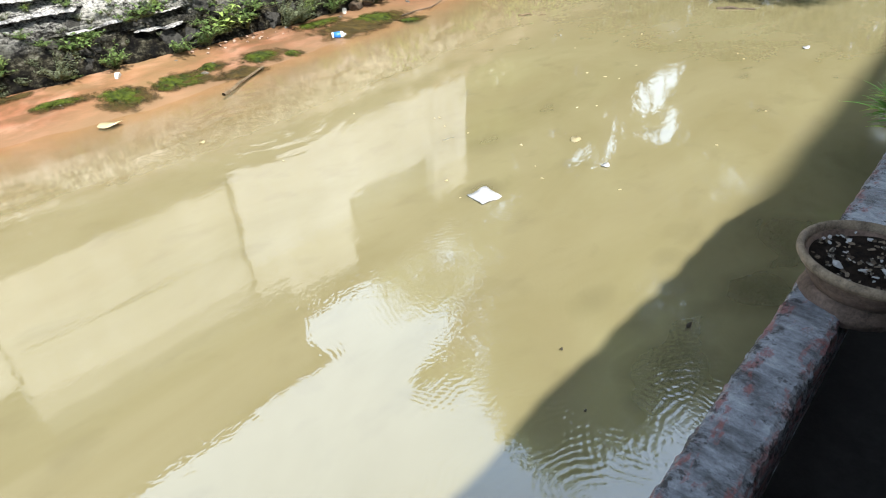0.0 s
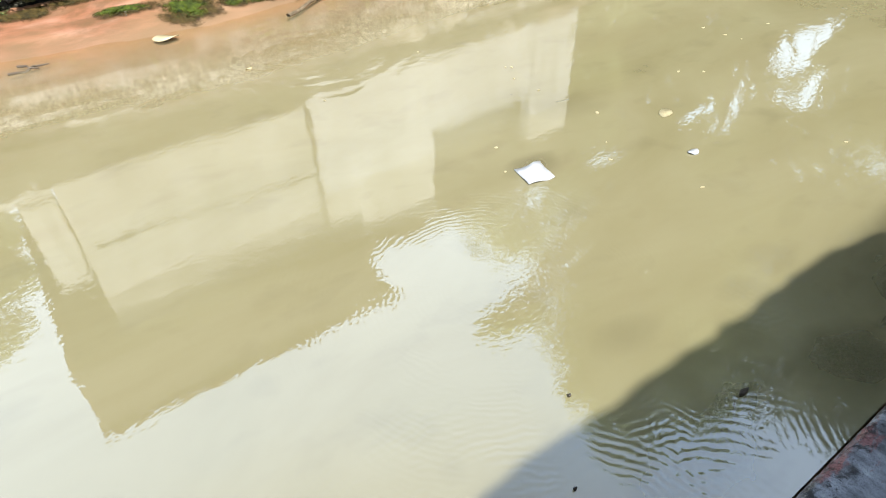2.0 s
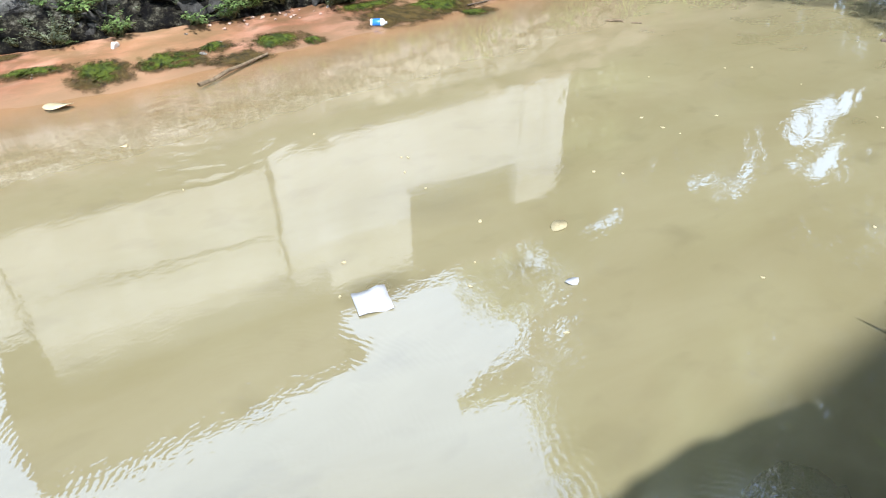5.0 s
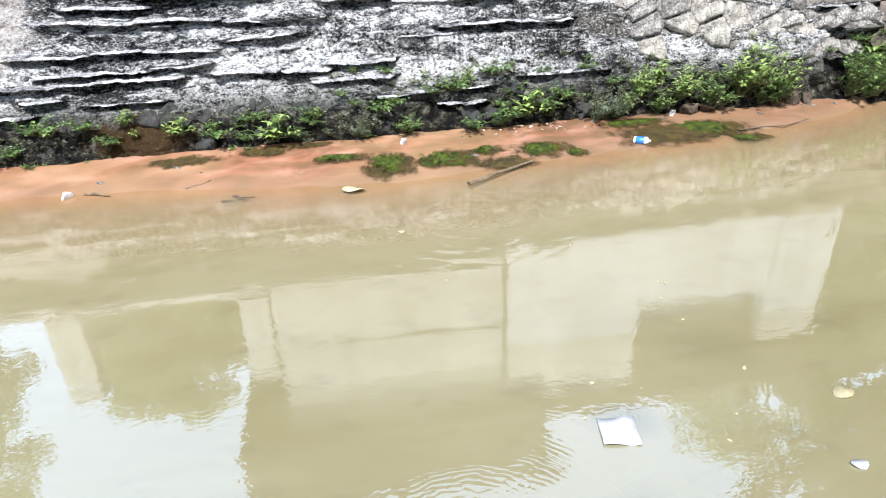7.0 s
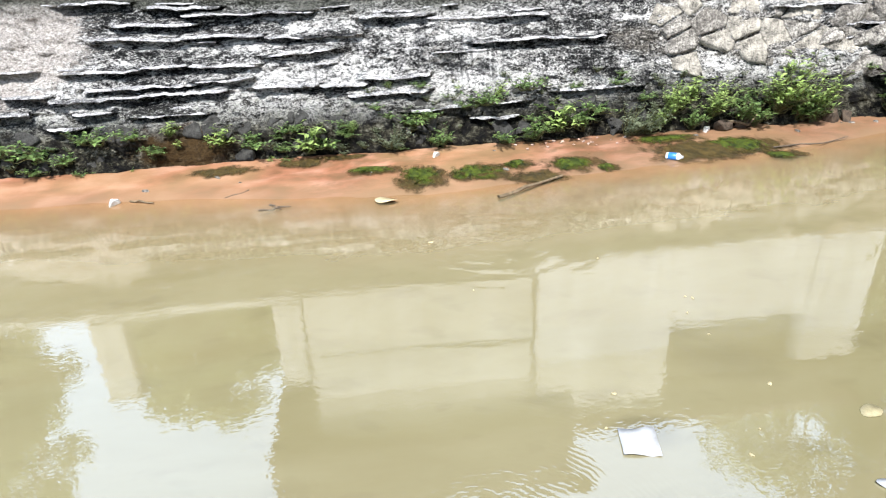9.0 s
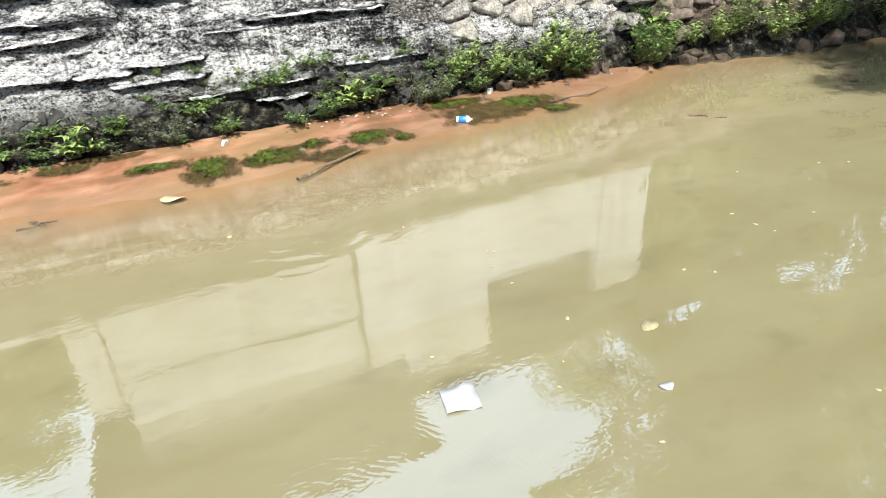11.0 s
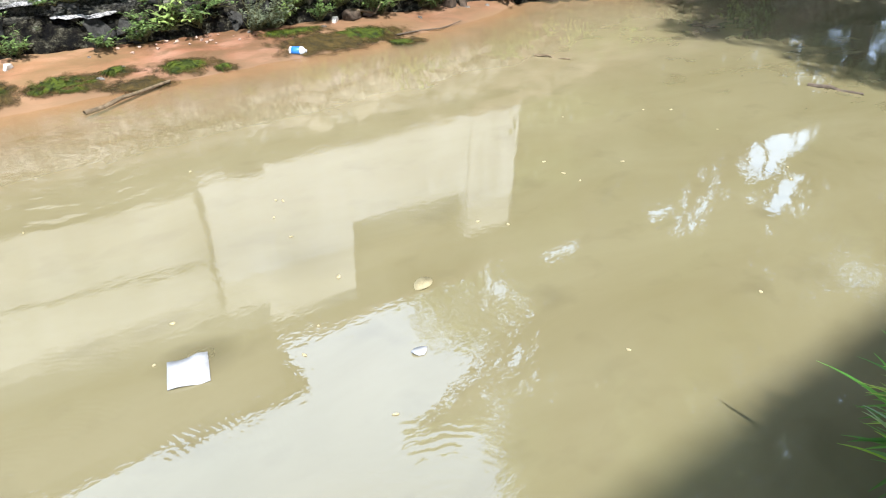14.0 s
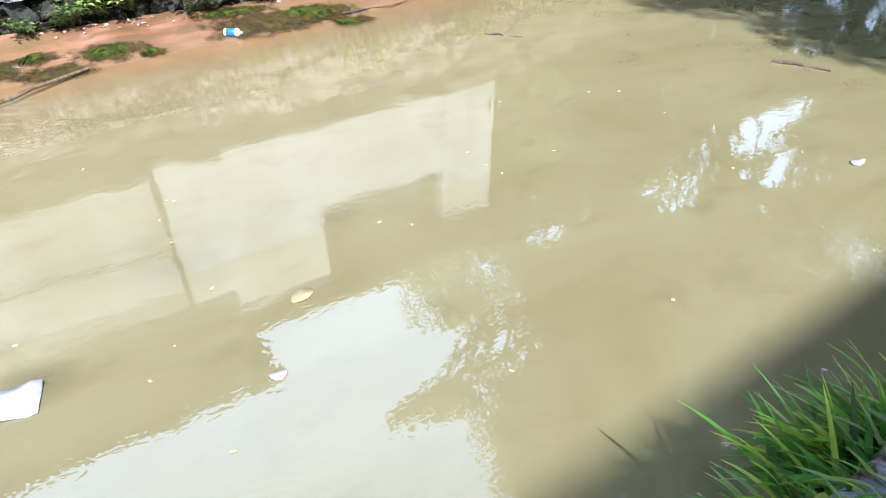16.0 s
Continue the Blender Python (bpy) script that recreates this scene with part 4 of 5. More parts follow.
tree("tall leafy tree beyond the bend", (28.0, 3.0, 0.1), clumps((-1.0, 1.0, 8.4), (4.6, 6.5, 8.0), 80, 1.6, 7), 24000, 0.24, 7, (0.1, 0.4, 5.6))
tree("garden tree behind the low boundary wall", (-2.2, 12.4, 2.25), clumps((0.05, -0.3, 2.75), (1.75, 1.0, 2.2), 56, 0.62, 8), 30000, 0.13, 8, (0, 0, 1.8))
tree("leafy garden tree beside the boundary wall", (-7.1, 12.4, 2.25), clumps((0.0, -0.2, 4.2), (2.1, 1.6, 3.6), 56, 0.8, 9), 32000, 0.14, 9, (0, 0, 3.0))
tree("low dark tree past the end of the house", (10.4, 16.5, 2.25), clumps((0.8, 0, 5.2), (2.6, 1.8, 2.6), 30, 0.8, 12), 10000, 0.18, 12, (0, 0, 3.6))


def shrub(label, at, radius, n, count, seed):
    t = thing("shrub", label, "shrub", at, group="thicket on the far bank")
    blobs = clumps((0, 0, radius[2] * 0.9), radius, n, 0.6, seed)
    bm = bmesh.new()
    for k, (x, y, z, rad) in enumerate(blobs[:9]):
        limb(bm, (0.05 * k - 0.2, 0, -0.1), (x, y, z), 0.05, 0.015, 5, 0.3, seed + k)
    part("branch", bm_mesh("branch", bm, BARK, True), t)
    part("crown", leaf_cloud("crown", blobs, count, 0.16, LEAF_TREE, seed, at), t)


for k, (x, y, r, h) in enumerate(((12.4, 9.9, 1.1, 1.5), (13.9, 9.8, 1.2, 1.7), (15.5, 9.8, 1.2, 1.6), (17.4, 9.8, 1.3, 1.1), (19.2, 9.9, 1.3, 1.3), (21.2, 9.9, 1.4, 1.8), (23.4, 9.7, 1.6, 2.4), (25.6, 9.3, 1.8, 1.8), (28.2, 8.9, 2.0, 2.2))):
    shrub("dark tangled shrub at the top of the bank", (x, y, 2.25), (r, 0.9, h), 22, 3600, 200 + k)

# ---- weeds on the wall foot ----
def weed_meshes(seed, n_stem, height, spread, leaf, per, mat, slim=0.3):
    """Stems that fan out and up, each with pairs of pointed, folded leaves."""
    r = random.Random(seed)
    bm = bmesh.new()
    verts, faces = [], []
    for s in range(n_stem):
        az = r.uniform(0, 2 * math.pi)
        reach = spread * r.uniform(0.3, 1.0)
        tip = Vector((math.cos(az) * reach, math.sin(az) * reach * 0.7 - 0.35 * spread, height * r.uniform(0.22, 1.0)))
        limb(bm, (r.uniform(-0.04, 0.04), 0.02, -0.03), tip, 0.006, 0.002, 4, 0.3, seed * 31 + s)
        for k in range(per):
            t = 0.12 + 0.88 * (k + r.random()) / per
            c = tip * t + Vector((0, 0, 0.10 * math.sin(t * 3) * height))
            la = r.uniform(0, 2 * math.pi)
            ax = Vector((math.cos(la), math.sin(la), r.uniform(-0.25, 0.7))).normalized()
            side = ax.cross(Vector((r.uniform(-0.3, 0.3), r.uniform(-0.3, 0.3), 1))).normalized()
            up = side.cross(ax)
            ln = leaf * r.uniform(0.6, 1.25)
            w = ln * slim
            i = len(verts)
            verts += [c, c + ax * ln * 0.45 + side * w * 0.5 + up * w * 0.18, c + ax * ln * 0.5, c + ax * ln * 0.45 - side * w * 0.5 + up * w * 0.18, c + ax * ln - up * ln * 0.15]
            faces += [(i, i + 2, i + 1), (i, i + 3, i + 2), (i + 1, i + 2, i + 4), (i + 2, i + 3, i + 4)]
    return bm_mesh("stem", bm, STEM), mesh_of("foliage", verts, faces, mat)


KINDS = {
    "bright": [("bright yellow-green weed rooted in the wall foot", weed_meshes(s, 13, 0.34, 0.24, 0.095, 10, LEAF_BRIGHT, 0.36)) for s in (1, 2)],
    "green": [("leafy green weed rooted at the foot of the wall", weed_meshes(s, 15, 0.42, 0.30, 0.078, 13, LEAF_MID, 0.40)) for s in (3, 4)],
    "grey": [("grey-green feathery weed at the foot of the wall", weed_meshes(s, 22, 0.34, 0.34, 0.042, 26, LEAF_GREY, 0.34)) for s in (5, 6)],
    "creeper": [("low dark creeping weed on the damp stone", weed_meshes(s, 12, 0.16, 0.30, 0.055, 12, LEAF_MID, 0.55)) for s in (7, 8)],
    "tuft": [("small pale green tuft rooted in the stones", weed_meshes(s, 10, 0.14, 0.16, 0.045, 9, LEAF_GREY, 0.4)) for s in (13, 14)],
    "sprig": [("small bright sprig rooted in the stones", weed_meshes(s, 5, 0.16, 0.12, 0.075, 6, LEAF_BRIGHT, 0.4)) for s in (15, 16)],
    "bush": [("dense bright green bush growing out of the wall", weed_meshes(s, 38, 0.62, 0.44, 0.088, 12, LEAF_BRIGHT, 0.38)) for s in (9, 10)],
    "shade": [("dark green fern-like weed under the rubble", weed_meshes(s, 26, 0.50, 0.38, 0.075, 13, LEAF_MID, 0.42)) for s in (11, 12)],
}
made = {}


def weed(kind, x, z, scale=1.0, n=0):
    label, (stems, leaves) = KINDS[kind][n % 2]
    y = wall_y(z) + (foot_y(x) - 8.13) * max(0.0, 1 - z / 2.0) - 0.05
    at = pose(x, y, z, 0, 0, rng.uniform(-40, 40))
    key = (kind, n % 2)
    if key not in made:
        t = thing("weed", label, "weed", group="weeds along the wall")
        tagged(part("stem", stems, t), kind="stuff")
        tagged(part("foliage", leaves, t), kind="stuff")
        made[key] = t
        t.matrix_basis = at
    else:
        t = copy_thing(made[key], at)
    t.scale = (scale, scale, scale)
    return t


WEEDS = (("creeper", -1.5, 0.42, 1.2), ("creeper", -1.05, 0.45, 1.0), ("bright", -0.57, 0.45, 0.6), ("bright", 0.09, 0.3, 0.8), ("creeper", 0.5, 0.25, 1.0), ("bright", 1.24, 0.16, 1.15),
         ("bright", 1.79, 0.36, 0.45), ("grey", 2.3, 0.12, 0.9), ("green", 2.98, 0.10, 0.75), ("bright", 3.82, 0.68, 0.55), ("creeper", 3.6, 0.6, 1.2), ("creeper", 3.82, 0.12, 1.1), ("green", 4.3, 0.12, 0.9),
         ("bright", 4.66, 0.22, 1.15), ("green", 4.95, 0.2, 1.0), ("grey", 5.6, 0.08, 1.25), ("bright", 6.05, 0.16, 0.8), ("bright", 6.35, 0.42, 0.9), ("bush", 6.85, 0.24, 0.85),
         ("shade", 7.3, 0.15, 0.9), ("bush", 7.85, 0.26, 1.25), ("green", 8.17, 0.15, 1.2), ("shade", 9.6, 0.15, 1.1), ("shade", 10.06, 0.12, 1.1), ("green", 7.45, 0.1, 1.0), ("shade", 8.35, 0.10, 0.8), ("green", 6.55, 0.12, 0.8), ("green", 9.85, 0.1, 0.9), 
         ("bush", 8.4, 0.2, 0.95), ("bush", 6.25, 0.3, 0.7), ("bright", 6.6, 0.5, 0.9), ("grey", 5.85, 0.1, 1.1), ("green", 9.65, 0.42, 1.1), ("bright", 10.0, 0.5, 1.2), ("bright", 10.3, 0.35, 1.1), ("green", 10.1, 0.2, 1.2), ("bright", 10.8, 0.3, 1.0), ("bush", 11.2, 0.3, 0.9), ("shade", 11.6, 0.4, 1.3), ("bush", 12.3, 0.25, 1.1), ("bush", 13.2, 0.3, 1.2), ("shade", 13.9, 0.3, 1.3), ("bush", 15.3, 0.25, 1.6), ("shade", 16.4, 0.3, 1.8),
         ("creeper", 2.6, 0.4, 1.0), ("creeper", 1.5, 0.2, 0.9), ("creeper", 0.9, 0.4, 0.8), ("creeper", -2.2, 0.3, 1.3), ("creeper", -2.8, 0.35, 1.3), ("creeper", 5.2, 0.4, 1.1), ("creeper", 4.2, 0.75, 1.1))
for k, (kind, x, z, s) in enumerate(WEEDS):
    weed(kind, x, z, s * 1.08, k)
for k in range(84):
    x = rng.uniform(-3.2, 11.0)
    weed(("creeper", "tuft", "sprig", "tuft", "creeper")[k % 5], x, rng.uniform(0.06, 0.55 if x < 2 else 1.0), rng.uniform(0.35, 0.8), k)

for k in range(34):
    x = rng.uniform(0.8, 6.6)
    weed(("tuft", "creeper", "tuft")[k % 3], x, rng.uniform(0.08, 0.95), rng.uniform(0.35, 0.75), k)

# ---- boulders and stones at the water's edge ----
for k, (x, y, s, tilt) in enumerate(((10.62, 8.0, 0.9, 10), (10.95, 7.95, 0.7, -8), (10.8, 8.05, 1.1, 20), (11.25, 7.85, 0.6, 5), (12.9, 7.55, 1.0, -12), (13.6, 7.5, 1.3, 15), (14.5, 7.5, 1.1, 0), (15.2, 7.5, 1.2, 30), (8.62, 8.02, 0.62, 70), (8.86, 8.0, 0.55, 80), (7.0, 8.04, 0.7, 0), (7.3, 8.06, 0.6, 10))):
    ob = new("boulder", BROWN[k % 5])
    ob.matrix_basis = pose(x, y, bank_z(x, y) + 0.1 * s, 0, tilt, 37 * k) @ Matrix.Diagonal((s, s, s, 1))
    tagged(ob, "rough brown boulder at the foot of the wall", "boulder", group="boulders at the water")


# ---- moss and litter on the clay ----
def moss_patch(label, x, y, rx, ry, mat, seed, thick=0.016):
    verts, faces, rim = [], [], []
    n, m = 26, 8
    for j in range(m + 1):
        for i in range(n):
            a = 2 * math.pi * i / n
            q = j / m
            wob = 1.25 + 0.45 * nz(math.cos(a) * 1.3 + seed, math.sin(a) * 1.3, seed * 0.7)
            px, py = x + math.cos(a) * rx * q * wob, y + math.sin(a) * ry * q * wob
            pz = max(bank_z(px, py), -0.004) + thick * (1 - q ** 2) * (0.7 + 0.8 * nz(px * 9, py * 9, seed)) + 0.006
            verts.append((px - x, py - y, pz))
            rim.append(q)
    for j in range(m):
        for i in range(n):
            faces.append((j * n + i, j * n + (i + 1) % n, (j + 1) * n + (i + 1) % n, (j + 1) * n + i))
    if mat is MOSS:      # combed wet strands that trail towards the water
        r = random.Random(int(seed * 10))
        for _ in range(int(2600 * rx * ry) + 45):
            a, q = r.uniform(0, 2 * math.pi), math.sqrt(r.random()) * 1.05
            px, py = x + math.cos(a) * rx * q, y + math.sin(a) * ry * q
            ln, way = r.uniform(0.05, 0.13), r.uniform(-2.6, -1.5)
            ex, ey = px + math.cos(way) * ln, py + math.sin(way) * ln
            i = len(verts)
            base = max(bank_z(px, py), -0.004) + thick * (1 - q * q) * 0.7
            w = r.uniform(0.002, 0.005)
            verts += [(px - x - w, py - y, base + 0.006), (px - x + w, py - y, base + 0.006), ((px + ex) / 2 - x + w, (py + ey) / 2 - y, base + r.uniform(0.007, 0.012)), (ex - x, ey - y, max(bank_z(ex, ey), -0.003) + 0.005)]
            faces += [(i, i + 1, i + 2), (i, i + 2, i + 3)]
            rim += [0.0, 0.0, 0.1, 0.2]
    me = mesh_of("moss_patch", verts, faces, mat, True)
    me.attributes.new("rim", "FLOAT", "POINT").data.foreach_set("value", rim)
    ob = new("moss_patch", me)
    ob.location = (x, y, 0)
    return tagged(ob, label, "moss", group="moss on the clay bank")


MOSSES = ((1.09, 7.88, 0.36, 0.16, ALGA), (1.69, 7.98, 0.32, 0.10, ALGA), (0.14, 7.79, 0.38, 0.16, ALGA), (2.04, 7.45, 0.26, 0.11, MOSS), (2.59, 7.13, 0.22, 0.30, MOSS), (3.28, 7.11, 0.31, 0.22, MOSS), (3.82, 7.28, 0.14, 0.12, MOSS), (4.01, 6.80, 0.33, 0.18, ALGA),
          (4.52, 7.2, 0.23, 0.20, MOSS), (4.9, 6.99, 0.10, 0.10, MOSS), (6.81, 7.40, 0.42, 0.26, MOSS), (7.22, 6.99, 0.17, 0.12, MOSS), (6.02, 7.82, 0.37, 0.12, MOSS), (6.37, 7.32, 0.80, 0.36, ALGA))
for k, (x, y, rx, ry, mat) in enumerate(MOSSES):
    moss_patch("wet dark green moss on red clay" if mat is MOSS else "slimy brown-green algae on red clay", x, y, rx, ry, mat, k * 2.3 + 1)
    if mat is MOSS:
        moss_patch("thin slimy olive film around the moss", x + 0.06, y - 0.04, rx * 1.4, ry * 1.3, ALGA, k * 3.1 + 7, 0.006)


def stick(name, label, a, b, r0, r1, mat, seed, bend=0.2):
    bm = bmesh.new()
    a, b = Vector(a), Vector(b)
    mid = (a + b) / 2
    limb(bm, a - mid, b - mid, r0, r1, 7, bend, seed)
    ob = new(name, bm_mesh(name, bm, mat, True))
    ob.location = mid
    return tagged(ob, label, "stick", group="drift sticks")


stick("stick", "bare bleached stick lying in the shallows", (3.39, 6.25, 0.012), (4.27, 6.74, 0.03), 0.024, 0.015, STRAW, 2, 0.05)
stick("stick", "thin dark stick on the wet clay", (7.25, 7.2, 0.03), (8.4, 7.35, 0.05), 0.012, 0.006, BARK, 3)
stick("stick", "broken twig half sunk in the water", (8.36, 5.69, 0.005), (8.66, 5.36, 0.008), 0.016, 0.008, STRAW, 4)
stick("stick", "broken twig half sunk in the water", (11.4, 5.71, 0.004), (11.72, 5.48, 0.008), 0.018, 0.008, STRAW, 5)
stick("stick", "dark floating branch end", (10.45, 3.35, 0.0), (10.7, 2.85, 0.012), 0.028, 0.012, BARK, 6)
stick("stick", "small twig on the clay", (0.3, 6.95, 0.0), (0.55, 7.1, 0.03), 0.012, 0.006, BARK, 7)
stick("stick", "small twig at the waterline", (0.75, 6.45, 0.004), (1.1, 6.48, 0.01), 0.014, 0.006, BARK, 8)
stick("stick", "small twig at the waterline", (0.85, 6.6, 0.004), (1.0, 6.42, 0.01), 0.012, 0.006, BARK, 9)
stick("stick", "pale twig at the waterline", (-0.8, 7.07, 0.01), (-0.5, 6.95, 0.012), 0.012, 0.008, STRAW, 10)
stick("root", "bare curved root at the foot of the bush", (6.9, 8.0, 0.12), (7.6, 8.0, 0.24), 0.025, 0.012, STRAW, 11, 0.6)


def chip(name, label, category, x, y, sx, sy, mat, seed, z=0.004, bow=0.02, n=9, angle=0.0, tip=0.0):
    """A thin curled flake with a real edge: leaf, foil or paper."""
    verts, faces = [(0, 0, bow * 0.4)], []
    for i in range(n):
        a = 2 * math.pi * i / n
        w = 1 + 0.18 * nz(math.cos(a) * 2 + seed, math.sin(a) * 2)
        pinch = 1 - tip * abs(math.cos(a)) ** 3
        verts.append((math.cos(a) * sx * w, math.sin(a) * sy * w * pinch, bow * (0.5 + 0.5 * math.sin(2 * a + seed))))
    for i in range(n):
        faces.append((0, 1 + i, 1 + (i + 1) % n))
    me = mesh_of(name, verts, faces, mat, True)
    ob = new(name, me)
    mod = ob.modifiers.new("thick", "SOLIDIFY")
    mod.thickness = 0.003
    ob.matrix_basis = pose(x, y, z, 0, 0, angle)
    return tagged(ob, label, category)


chip("fallen_leaf", "large pale dry leaf floating at the bank", "leaf", 2.147, 6.41, 0.13, 0.07, DRYLEAF, 3, 0.01, 0.03, 14, -12, 0.3)
chip("floating_leaf", "pale yellow leaf floating on the water", "leaf", 4.75, 2.4, 0.075, 0.05, SUNKLEAF, 5, 0.004, 0.01, 12, 20, 0.2)
chip("paper_scrap", "small pale scrap floating on the water", "paper scrap", 2.52, 5.22, 0.028, 0.02, DRYLEAF, 7, 0.004, 0.01)
chip("paper_scrap", "small white scrap floating on the water", "paper scrap", 4.43, 1.91, 0.045, 0.035, PAPER, 8, 0.004, 0.012)
chip("paper_scrap", "white scrap floating far down the canal", "paper scrap", 8.98, 1.62, 0.08, 0.04, PAPER, 9, 0.004, 0.015)
for k in range(26):
    x, y = rng.uniform(2.5, 8.5), rng.uniform(1.1, 4.6)
    chip("leaf_scrap", "tiny pale leaf scrap floating on the water", "leaf scrap", x, y, rng.uniform(0.008, 0.022), rng.uniform(0.006, 0.014), DRYLEAF, k, 0.003, 0.004, 7, rng.uniform(0, 360))
PEBBLE = [stone_mesh("pebble", 110 + q, GRAVEL, 0.16, 0.13, 0.08, 14) for q in range(4)]
for k in range(16):
    x = rng.uniform(-2, 9.5)
    y = rng.uniform(shore_y(x) + 0.25, foot_y(x) - 0.05)
    ob = new("pebble", PALE[k % 8])
    s = rng.uniform(0.08, 0.2)
    ob.matrix_basis = pose(x, y, bank_z(x, y) + 0.02 * s, 0, 0, rng.uniform(0, 360)) @ Matrix.Diagonal((s, s, s, 1))
    tagged(ob, "small pale pebble on the clay bank", "pebble", group="pebbles on the bank")
for k in range(20):
    x = rng.uniform(3.9, 5.6)
    y = foot_y(x) - abs(rng.gauss(0.05, 0.18)) - 0.06
    ob = new("pebble", PEBBLE[k % 4])
    s = rng.uniform(0.06, 0.20)
    ob.matrix_basis = pose(x, y, bank_z(x, y) + 0.01, 0, 0, rng.uniform(0, 360)) @ Matrix.Diagonal((s, s, s, 1))
    tagged(ob, "pale pinkish chip of gravel on the clay", "pebble", group="gravel under the weeds")
for name, x, y, s, lab in (("stone", 6.76, 8.02, 0.36, "white stone on the clay beside the weeds"), ("stone", -0.96, 7.04, 0.36, "pale grey stone in the shallows"), ("stone", 2.88, 7.8, 0.3, "small white stone on the clay")):
    ob = new(name, stone_mesh("stone", 91, QUARTZ, 0.22, 0.10, 0.15, 18))
    ob.matrix_basis = pose(x, y, bank_z(x, y) + 0.05 * s, 0, 10, 30) @ Matrix.Diagonal((s * 0.8, s * 1.2, s, 1))
    tagged(ob, lab, "stone")

for k, (x, y, sx, sy) in enumerate(((2.88, 0.5, 0.034, 0.014), (1.95, 0.62, 0.009, 0.007), (2.25, 0.95, 0.010, 0.007))):
    chip("dead_leaf", "dark rotten leaf lying in the shaded water", "leaf", x, y, sx, sy, DARKLEAF, 40 + k, 0.003, 0.012, 11, 30 * k, 0.5)

# a floating sheet of paper
bm = bmesh.new()
for j in range(5):
    for i in range(5):
        u, v = i / 4 - 0.5, j / 4 - 0.5
        bm.verts.new((u * 0.20, v * 0.20, 0.006 + 0.02 * nz(u * 2, v * 2, 4.0) + 0.03 * max(0, u + v - 0.6)))
bm.verts.ensure_lookup_table()
for j in range(4):
    for i in range(4):
        bm.faces.new([bm.verts[q] for q in (j * 5 + i, j * 5 + i + 1, j * 5 + i + 6, j * 5 + i + 5)])
sheet = new("paper_sheet", bm_mesh("paper_sheet", bm, PAPER, True))
sheet.modifiers.new("thick", "SOLIDIFY").thickness = 0.003
sheet.matrix_basis = pose(3.36, 2.38, 0.006, 0, 0, -12)
tagged(sheet, "white sheet of paper floating on the canal", "paper")


def lathe(profile, seg=28, closed=True):
    bm = bmesh.new()
    rings = [[bm.verts.new((r * math.cos(2 * math.pi * i / seg), r * math.sin(2 * math.pi * i / seg), z)) for i in range(seg)] for r, z in profile]
    for p, q in zip(rings, rings[1:]):
        for i in range(seg):
            bm.faces.new((p[i], p[(i + 1) % seg], q[(i + 1) % seg], q[i]))
    if closed:
        bm.faces.new(rings[0][::-1])
        bm.faces.new(rings[-1])
    return bm


bottle = thing("plastic_bottle", "crumpled plastic bottle with blue label in the shallows", "bottle")
bottle.matrix_basis = pose(5.83, 7.10, 0.035, 0, 86, -38) @ Matrix.Diagonal((1, 1, 0.82, 1))
part("body", bm_mesh("body", lathe(((0.03, -0.115), (0.052, -0.11), (0.055, -0.085), (0.052, -0.08), (0.052, 0.05), (0.055, 0.06), (0.045, 0.09), (0.02, 0.11), (0.017, 0.125)), 16), PLASTIC, True), bottle)
part("label", bm_mesh("label", lathe(((0.053, -0.078), (0.0555, -0.074), (0.0555, 0.044), (0.053, 0.048)), 16), LABEL_BLUE, True), bottle, "blue film label")
part("cap", bm_mesh("cap", lathe(((0.019, 0.118), (0.02, 0.12), (0.02, 0.14), (0.017, 0.143)), 14), PAPER, True), bottle, "white screw cap")

# ---- the near side: parapet, pot, grass, house that shades the water ----
def parapet_mesh():
    """A rough rendered parapet with broken, crumbling arrises."""
    ring = ((0.09, -0.6), (0.07, 0.2), (0.035, 0.58), (0.03, 0.645), (0.018, 0.666), (-0.02, 0.675), (-0.07, 0.677), (-0.12, 0.676), (-0.165, 0.672), (-0.192, 0.655), (-0.205, 0.60), (-0.20, 0.45), (-0.20, 0.0))
    xs = np.r_[np.arange(-4, -0.5, 0.05), np.arange(-0.5, 3.6, 0.009), np.arange(3.6, 14.01, 0.04)]
    verts, faces = [], []
    for x in xs:
        for y, z in ring:
            e = 0.010 if 0.5 < z else 0.006
            if -0.15 < y < 0.0 and z > 0.66:
                e = 0.003
            if y < -0.15 and z > 0.4:
                e = 0.011
            verts.append((x, y + e * (0.6 * nz(x * 5, z * 9, 1.0) + 0.9 * nz(x * 38, z * 40, 2.0, 4)), z + 0.6 * e * nz(x * 34, y * 30, 7.0, 4)))
    w = len(ring)
    for i in range(len(xs) - 1):
        for j in range(w - 1):
            a = i * w + j
            faces.append((a, a + 1, a + w + 1, a + w))
    return mesh_of("parapet", verts, faces, PARAPET)


tagged(new("parapet", parapet_mesh()), "rough stained grey parapet with flaking red paint", "parapet", kind="structure")
mound = lathe(((0.21, -0.07), (0.205, -0.03), (0.195, 0.0), (0.185, 0.02), (0.17, 0.03)), 36)
for v in mound.verts:
    v.co *= 1 + 0.06 * nz(v.co.x * 7, v.co.y * 7, 4.0)
ob = new("pot_plinth", bm_mesh("pot_plinth", mound, POT_CLAY, True))
ob.location = (2.70, -0.17, 0.70)
tagged(ob, "rough dark cement mound under the flower pot", "plinth", kind="structure")
pot = thing("flower_pot", "wide stained clay bowl filled with dark soil and chips", "flower pot", (2.71, -0.2, 0.72))
